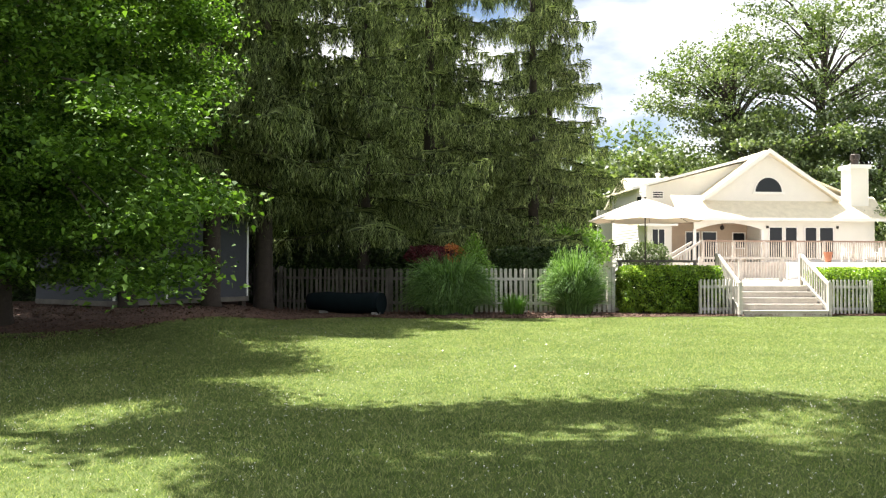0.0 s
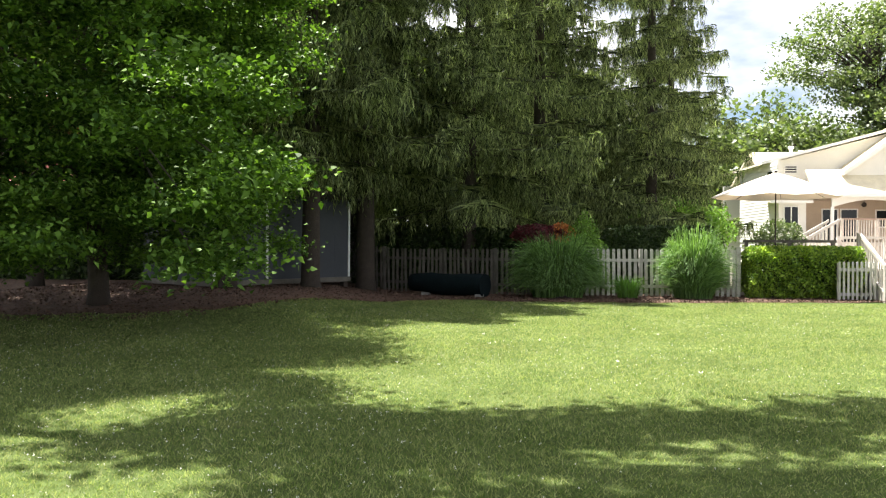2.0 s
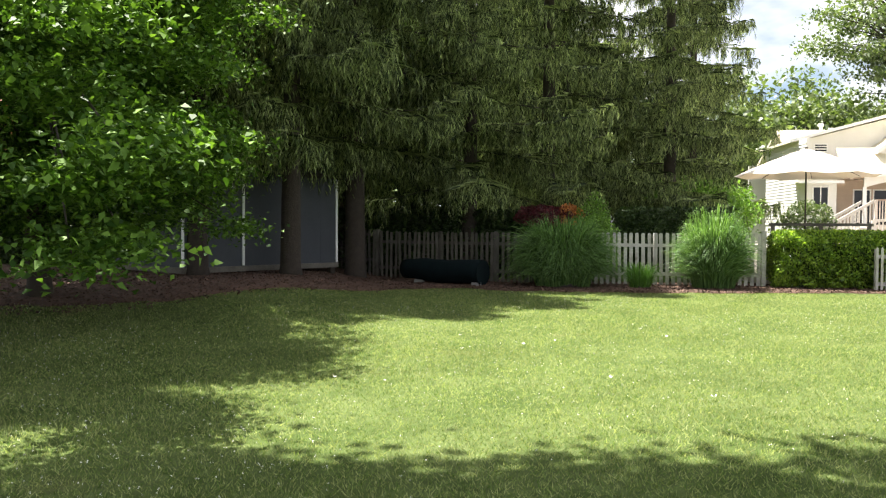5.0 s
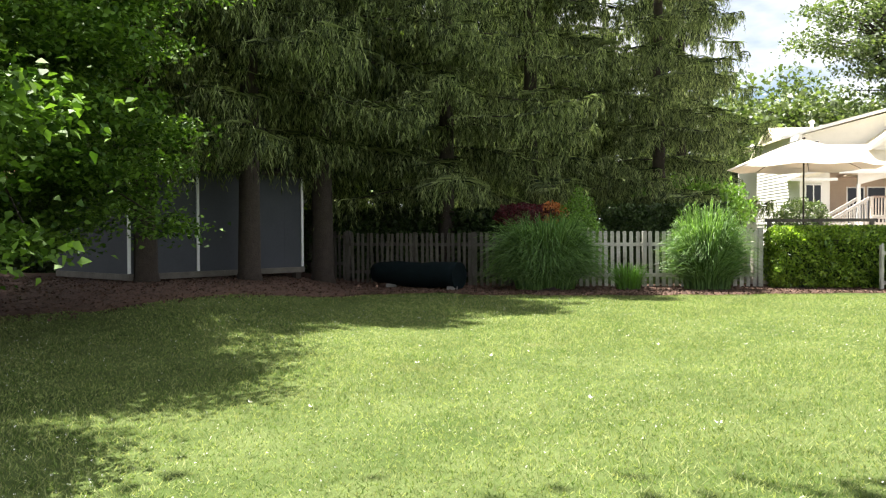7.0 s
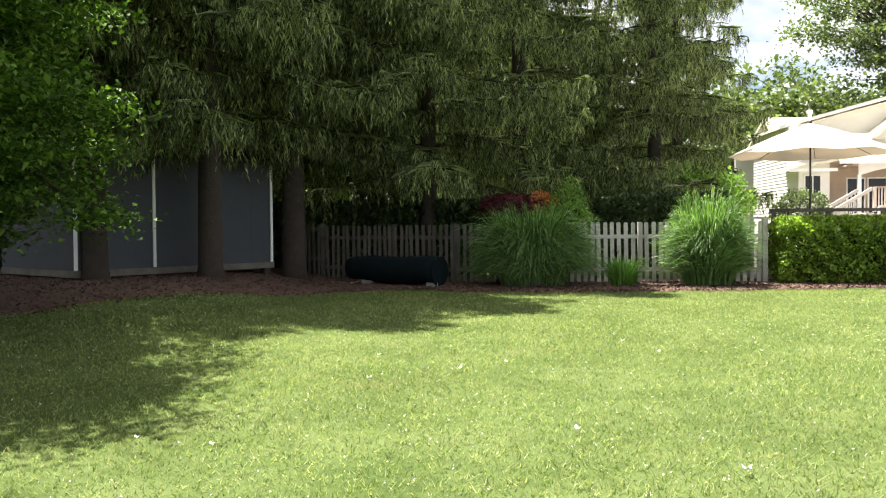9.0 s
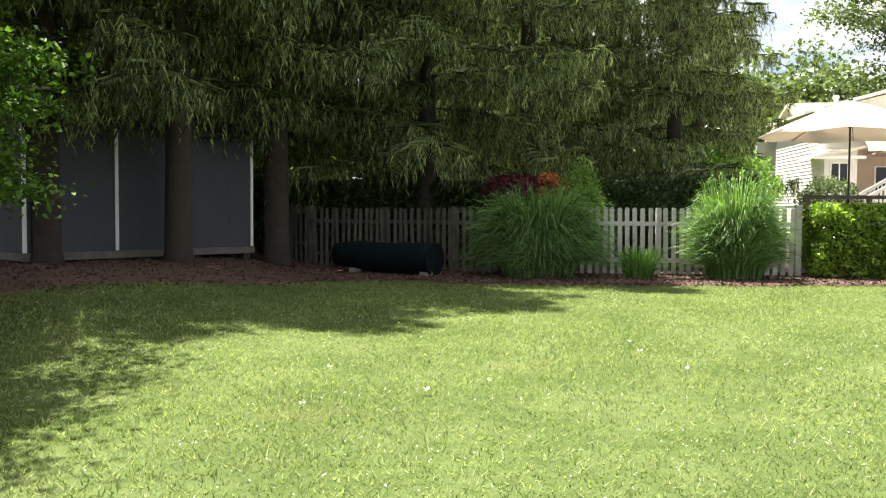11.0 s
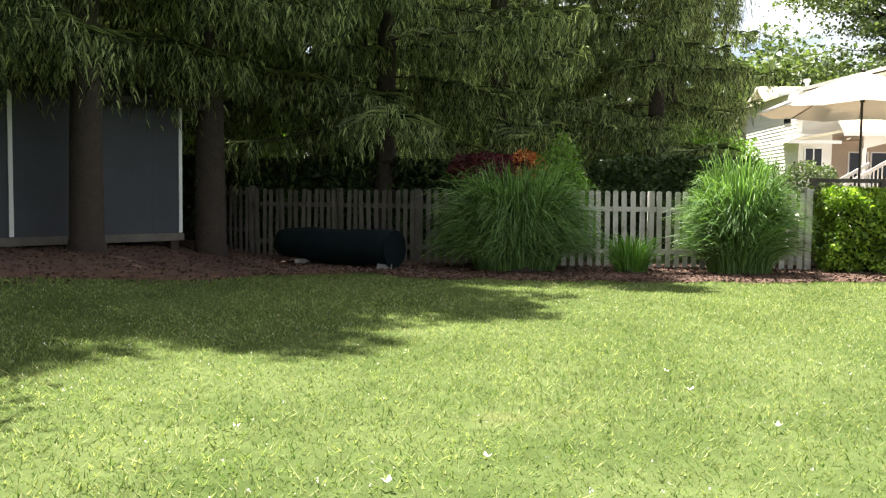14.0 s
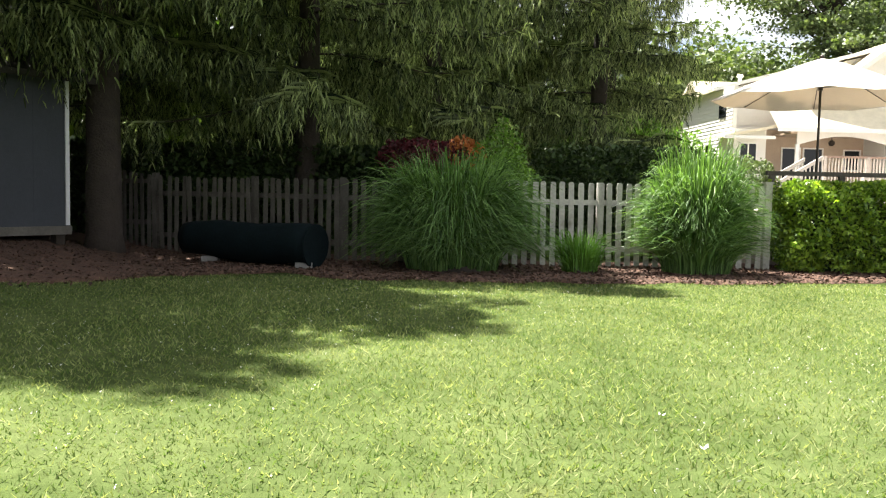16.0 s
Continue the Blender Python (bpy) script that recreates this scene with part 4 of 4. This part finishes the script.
    tagged(part("limb", limb_bm, BARK, tree), kind="stuff")
    ob = new("needles", strips("needles", np.concatenate(paths), np.concatenate(wid), np.concatenate(sides), NEEDLE))
    ob.parent = tree
    tagged(ob, kind="stuff")
    return tree


def scaled_pose(x, y, rz, s):
    return pose(x, y, float(ground_z(x, y)), 0, 0, rz) @ Matrix.Diagonal((s, s, s, 1))


sp_a = spruce("tall drooping dark spruce beside the grey shed", 41, 18.0, 3.8, 3.4, 14, 10.5, -1.53, 0.92, 0.8)
sp_b = spruce("tall drooping dark spruce behind the fence", 42, 20.0, 4.3, 3.1, 12, 15.0, 0.0, 0.88, 0.85)
sp_a.matrix_world = scaled_pose(-6.05, 22.4, 20, 1.0)
for (x, y, rz, s) in ((-5.0, 25.3, 140, 1.12), (-8.0, 21.2, 250, 0.95), (-11.0, 24.5, 80, 1.0)):
    c = copy_thing(sp_a, pose(x, y, float(ground_z(x, y)), 0, 0, rz))
    c.scale = (s, s, s)
sp_b.matrix_world = scaled_pose(-1.9, 27.7, 0, 0.95)
for (x, y, rz, s) in ((0.6, 32.0, 70, 1.1), (-6.5, 31.0, 230, 1.05), (8.1, 45.0, 110, 1.05), (1.5, 39.0, 300, 1.1)):
    c = copy_thing(sp_b, pose(x, y, float(ground_z(x, y)), 0, 0, rz))
    c.scale = (s, s, s)


sp_c = spruce("airy weeping spruce with light hanging sprays", 43, 19.0, 3.6, 2.9, 12, 15.0, 3.9, 0.98, 0.55)
sp_c.matrix_world = scaled_pose(5.1, 33.4, 0, 1.0)


def broad_tree(label, x, y, trunk_h, centre, radii, n_clumps, per, size, material, seed, trunk_r=0.22, cat="tree", zb=None, clump_r=0.75, name="maple_tree", flat=1.3, low=0.0, skirt=0, boughs=()):
    """A broad-leaved tree: tapered trunk, forking limbs out to leaf clumps, uneven crown."""
    rng = np.random.default_rng(seed)
    zb = float(ground_z(x, y)) if zb is None else zb
    tree = thing(name, label, cat)
    c0, rad = np.array(centre, dtype=float), np.array(radii, dtype=float)
    dirs = unit(rng.normal(size=(n_clumps * 3, 3)))
    r = rng.uniform(0.45, 1.0, n_clumps * 3) ** 0.6
    lump = 1 + 0.16 * np.sin(dirs[:, 0] * 7 + seed) + 0.14 * np.sin(dirs[:, 2] * 9 + dirs[:, 1] * 5)
    lump = np.stack([lump * (1 + low * np.maximum(0, -dirs[:, 2])), lump * (1 + low * np.maximum(0, -dirs[:, 2])), lump], -1)
    cl = c0 + dirs * rad * r[:, None] * lump
    cl[:, 2] = np.maximum(cl[:, 2], zb + rng.uniform(1.0, 2.3, len(cl)))
    cl = cl[:n_clumps]
    if skirt:
        a, q = rng.uniform(0, 6.283, skirt), rng.uniform(0.6, 1.05, skirt)
        cl = np.concatenate([cl, np.stack([c0[0] + rad[0] * q * np.cos(a), c0[1] + rad[1] * q * np.sin(a), zb + rng.uniform(1.05, 3.4, skirt)], -1)])
    for bx, by, bz in boughs:
        cl = np.concatenate([cl, rng.normal(0, 1, (3, 3)) * (0.28, 0.28, 0.12) + (bx, by, bz)])
    pts = []
    for c in cl:
        m = int(per * rng.uniform(0.6, 1.4))
        q = rng.normal(size=(m, 3)) * (clump_r * 0.55, clump_r * 0.55, clump_r * 0.2)
        q[:, 2] -= 0.12 * np.hypot(q[:, 0], q[:, 1])
        pts.append(c + q)
    pts = np.concatenate(pts)
    ob = new("crown", quads("crown", leaves_at(rng, pts, size, flat=flat), material))
    ob.parent = tree
    tagged(ob, kind="stuff")
    bm = bmesh.new()
    top = (c0[0], c0[1], c0[2] + rad[2] * 0.5)
    tube(bm, [(x, y, zb - 0.2), (x, y, zb + 0.3), (x + (c0[0] - x) * 0.1, y + (c0[1] - y) * 0.1, zb + trunk_h), (x + (c0[0] - x) * 0.6, y + (c0[1] - y) * 0.6, (zb + trunk_h + top[2]) / 2), top], [trunk_r * 1.35, trunk_r, trunk_r * 0.8, trunk_r * 0.45, 0.03], 12)
    part("trunk", bm, BARK, tree, smooth=True)
    bm = bmesh.new()
    stem = [Vector((x, y, zb + trunk_h)), Vector((x + (c0[0] - x) * 0.6, y + (c0[1] - y) * 0.6, (zb + trunk_h + top[2]) / 2)), Vector(top)]
    for c in np.concatenate([cl[:n_clumps:max(1, n_clumps // 45)], cl[n_clumps::3]]):
        c = Vector(c)
        f = min(1.0, max(0.0, (c.z - stem[0].z) / max(0.1, stem[2].z - stem[0].z) * 0.7))
        o = stem[0].lerp(stem[1], f * 2) if f < 0.5 else stem[1].lerp(stem[2], f * 2 - 1)
        mid = o.lerp(c, 0.5) + Vector((0, 0, 0.12 * (c - o).length))
        tube(bm, [o, mid, c], [trunk_r * 0.2, trunk_r * 0.11, 0.008], 5)
    tagged(part("limb", bm, BARK, tree), kind="stuff")
    return tree


broad_tree("leafy green maple with low sunlit branches over mulch", -9.2, 16.6, 2.6, (-8.5, 13.6, 6.0), (3.75, 4.8, 5.4), 640, 400, 0.058, MAPLE_LEAF, 51, flat=1.8, clump_r=0.55, low=0.15, skirt=80, boughs=((-4.1, 8.7, 3.6), (-3.3, 8.9, 2.4), (-4.2, 9.0, 2.0), (-4.0, 9.3, 1.45), (-4.6, 9.6, 3.0)))
broad_tree("dark green broadleaf tree behind the maple", -13.2, 21.0, 5.0, (-13.5, 20.5, 10.5), (4.2, 4.5, 4.2), 190, 110, 0.13, LEAF, 52)
broad_tree("slim dark green broadleaf tree near red house", -12.2, 17.2, 5.0, (-13.0, 16.5, 9.8), (3.8, 3.8, 3.4), 140, 110, 0.13, LEAF, 53, trunk_r=0.15)
broad_tree("tall dark broadleaf tree in the back garden", -10.0, 33.0, 3.0, (-10.0, 33.0, 9.0), (5.5, 4.0, 7.0), 260, 80, 0.18, LEAF, 54, clump_r=1.0)
broad_tree("dense dark broadleaf tree beside the red house", -18.5, 25.5, 4.0, (-18.5, 25.5, 10.0), (4.8, 3.5, 4.0), 260, 90, 0.15, LEAF, 58)
broad_tree("dense dark broadleaf tree behind the shed", -12.5, 29.0, 2.5, (-12.5, 29.0, 8.0), (4.0, 3.0, 6.0), 240, 90, 0.15, LEAF, 59)
broad_tree("wide shade tree that shades the near lawn", -11.5, 9.0, 7.0, (-1.9, 9.5, 12.2), (5.5, 2.5, 1.8), 48, 560, 0.13, LEAF, 55, trunk_r=0.2, clump_r=0.74)
broad_tree("large airy silver maple behind the house", 39.0, 75.0, 8.0, (41.0, 75.0, 20.0), (11.0, 6.0, 8.5), 170, 150, 0.20, LEAF_FAR, 56, trunk_r=0.7, clump_r=1.7, zb=0.0)
broad_tree("leaning airy silver maple behind the house", 34.0, 73.0, 7.0, (29.3, 73.0, 18.0), (7.0, 5.0, 4.6), 80, 140, 0.20, LEAF_FAR, 66, trunk_r=0.6, clump_r=1.6, zb=0.0)
broad_tree("dense dark green tree behind the house gable", 31.8, 68.0, 2.5, (31.8, 68.0, 8.2), (7.0, 4.0, 7.2), 200, 130, 0.22, LEAF_FAR, 67, trunk_r=0.4, clump_r=1.3, zb=0.0)
broad_tree("dense dark green tree behind the chimney", 42.0, 70.0, 2.5, (42.0, 70.0, 8.6), (8.0, 4.0, 7.5), 200, 130, 0.22, LEAF_FAR, 68, trunk_r=0.4, clump_r=1.3, zb=0.0)
broad_tree("broad green tree at the side of the house", 35.2, 53.0, 2.0, (35.5, 53.0, 4.4), (3.4, 2.6, 3.2), 120, 90, 0.15, LEAF_FAR, 57, clump_r=1.0, zb=0.0)
# added trees, a dark backing for the gaps between the spruces
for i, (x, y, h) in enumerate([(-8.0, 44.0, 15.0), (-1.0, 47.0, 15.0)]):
    broad_tree("added dark tree backing the gaps between the spruces", x, y, 2.5, (x, y, h * 0.5), (4.6, 3.0, h * 0.5), 200, 90, 0.26, SHADED_LEAF, 120 + i, trunk_r=0.3, clump_r=1.3)
# those behind the spruces get the leaf colour with shade in it
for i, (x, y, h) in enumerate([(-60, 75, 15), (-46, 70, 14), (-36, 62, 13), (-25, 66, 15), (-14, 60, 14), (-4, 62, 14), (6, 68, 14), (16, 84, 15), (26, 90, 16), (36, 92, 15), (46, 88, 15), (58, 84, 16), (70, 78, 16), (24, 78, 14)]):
    broad_tree("distant green broadleaf tree behind the gardens", x, y, 3.0, (x, y, h * 0.52), (7.5, 5.0, h * 0.5), 120, 80, 0.34, SHADED_LEAF if -40 < x < 12 else LEAF_FAR, 80 + i, trunk_r=0.35, clump_r=2.2, zb=0.0, name="background_tree")


# ---- red house beyond the trees ----
def build_red_house():
    h = thing("red_house", "neighbouring house with red tiled roof and brick", "house")
    bm = bmesh.new()
    box(bm, -40, 45, 0, -18, 45.3, 4.4)
    part("wall", bm, SHED, h)
    for x in (-30, -26, -22):
        window_unit(h, x, x + 1.2, 45, 1.2, 2.9, 1)
    bm = bmesh.new()
    prism(bm, [(44.3, 4.3), (44.3, 4.5), (48.0, 6.6), (48.0, 6.4)], "x", -40.5, -17.5)
    part("tile_roof", bm, BRICKRED, h)
    bm = bmesh.new()
    box(bm, -36, 48, 5.0, -21, 48.3, 8.6)
    part("brick_wall", bm, CLAY, h)
    bm = bmesh.new()
    prism(bm, [(47.3, 8.5), (47.3, 8.7), (52, 11.2), (52, 11.0)], "x", -36.5, -20.5)
    part("upper_roof", bm, BRICKRED, h)


build_red_house()


# ---- lawn blades and clover ----
def build_lawn_blades():
    rng = np.random.default_rng(77)
    n = 640000
    # denser near the walked line, thinning towards the beds
    y = 2.5 + (rng.uniform(0, 1, n) ** 1.1) * 20.5
    x = rng.uniform(-1, 1, n) * (3.0 + 0.55 * y) + 0.3
    keep = y < bed_front(x) + 0.05
    x, y = x[keep], y[keep]
    n = len(x)
    h = rng.uniform(0.012, 0.040, n) * (1 + 0.25 * np.sin(x * 1.3) * np.sin(y * 0.9))
    a = rng.uniform(0, 6.283, n)
    w = rng.uniform(0.0016, 0.0034, n) * (1 + y / 18)
    z = ground_z(x, y)
    b = np.stack([x, y, z], -1)
    s = np.stack([np.cos(a), np.sin(a), np.zeros(n)], -1) * w[:, None]
    lean = rng.normal(0, 0.8, (n, 2)) * h[:, None]
    t = b + np.concatenate([lean, h[:, None]], 1)
    tagged(new("lawn_blades", quads("lawn_blades", np.stack([b - s, b + s, t], 1), BLADE, 3)), "short mown green grass blades of the lawn", "grass", kind="stuff")
    m = 9000
    y = 2 + rng.uniform(0, 1, m) ** 1.2 * 20
    x = rng.uniform(-1, 1, m) * (3.0 + 0.5 * y) + 0.4
    patch = np.sin(x * 0.9 + 1) * np.sin(y * 0.7) + rng.normal(0, 0.5, m)
    keep = (patch > 0.0) & (y < bed_front(x))
    c = np.stack([x, y, ground_z(x, y) + 0.042], -1)[keep]
    heads = np.concatenate([leaves_at(rng, c + rng.normal(0, 0.004, c.shape), 0.0065, droop=0, flat=0.5) for _ in range(3)])
    tagged(new("clover_flowers", quads("clover_flowers", heads, CLOVER)), "small white clover flower heads in the lawn", "clover", kind="stuff")


build_lawn_blades()


def fallen_petals():
    bm = bmesh.new()
    for k in range(3):
        m = Matrix.Rotation(2.1 * k, 4, "Z") @ Matrix.Rotation(-0.35, 4, "Y")
        c = [bm.verts.new(m @ Vector(p)) for p in ((0, 0, 0.004), (0.02, -0.014, 0.006), (0.042, 0, 0.016), (0.02, 0.014, 0.006))]
        bm.faces.new(c)
    me = finish(bm, "petal", CLOVER)
    rr = random.Random(8)
    for x, y in ((-0.09, 12.92), (1.68, 14.85), (-1.0, 13.72), (1.65, 15.45), (0.34, 13.32), (-0.87, 12.39), (1.95, 14.01), (3.04, 14.12), (-1.46, 10.08), (1.69, 9.72), (-2.01, 10.22), (0.83, 10.59)):
        ob = tagged(new("fallen_blossom", me), "small white fallen blossom on the lawn", "blossom", "white blossoms fallen on the lawn")
        ob.matrix_world = pose(x, y, float(ground_z(x, y)) + 0.036, 0, 0, rr.uniform(0, 360)) @ Matrix.Scale(rr.uniform(0.6, 1.0), 4)


fallen_petals()
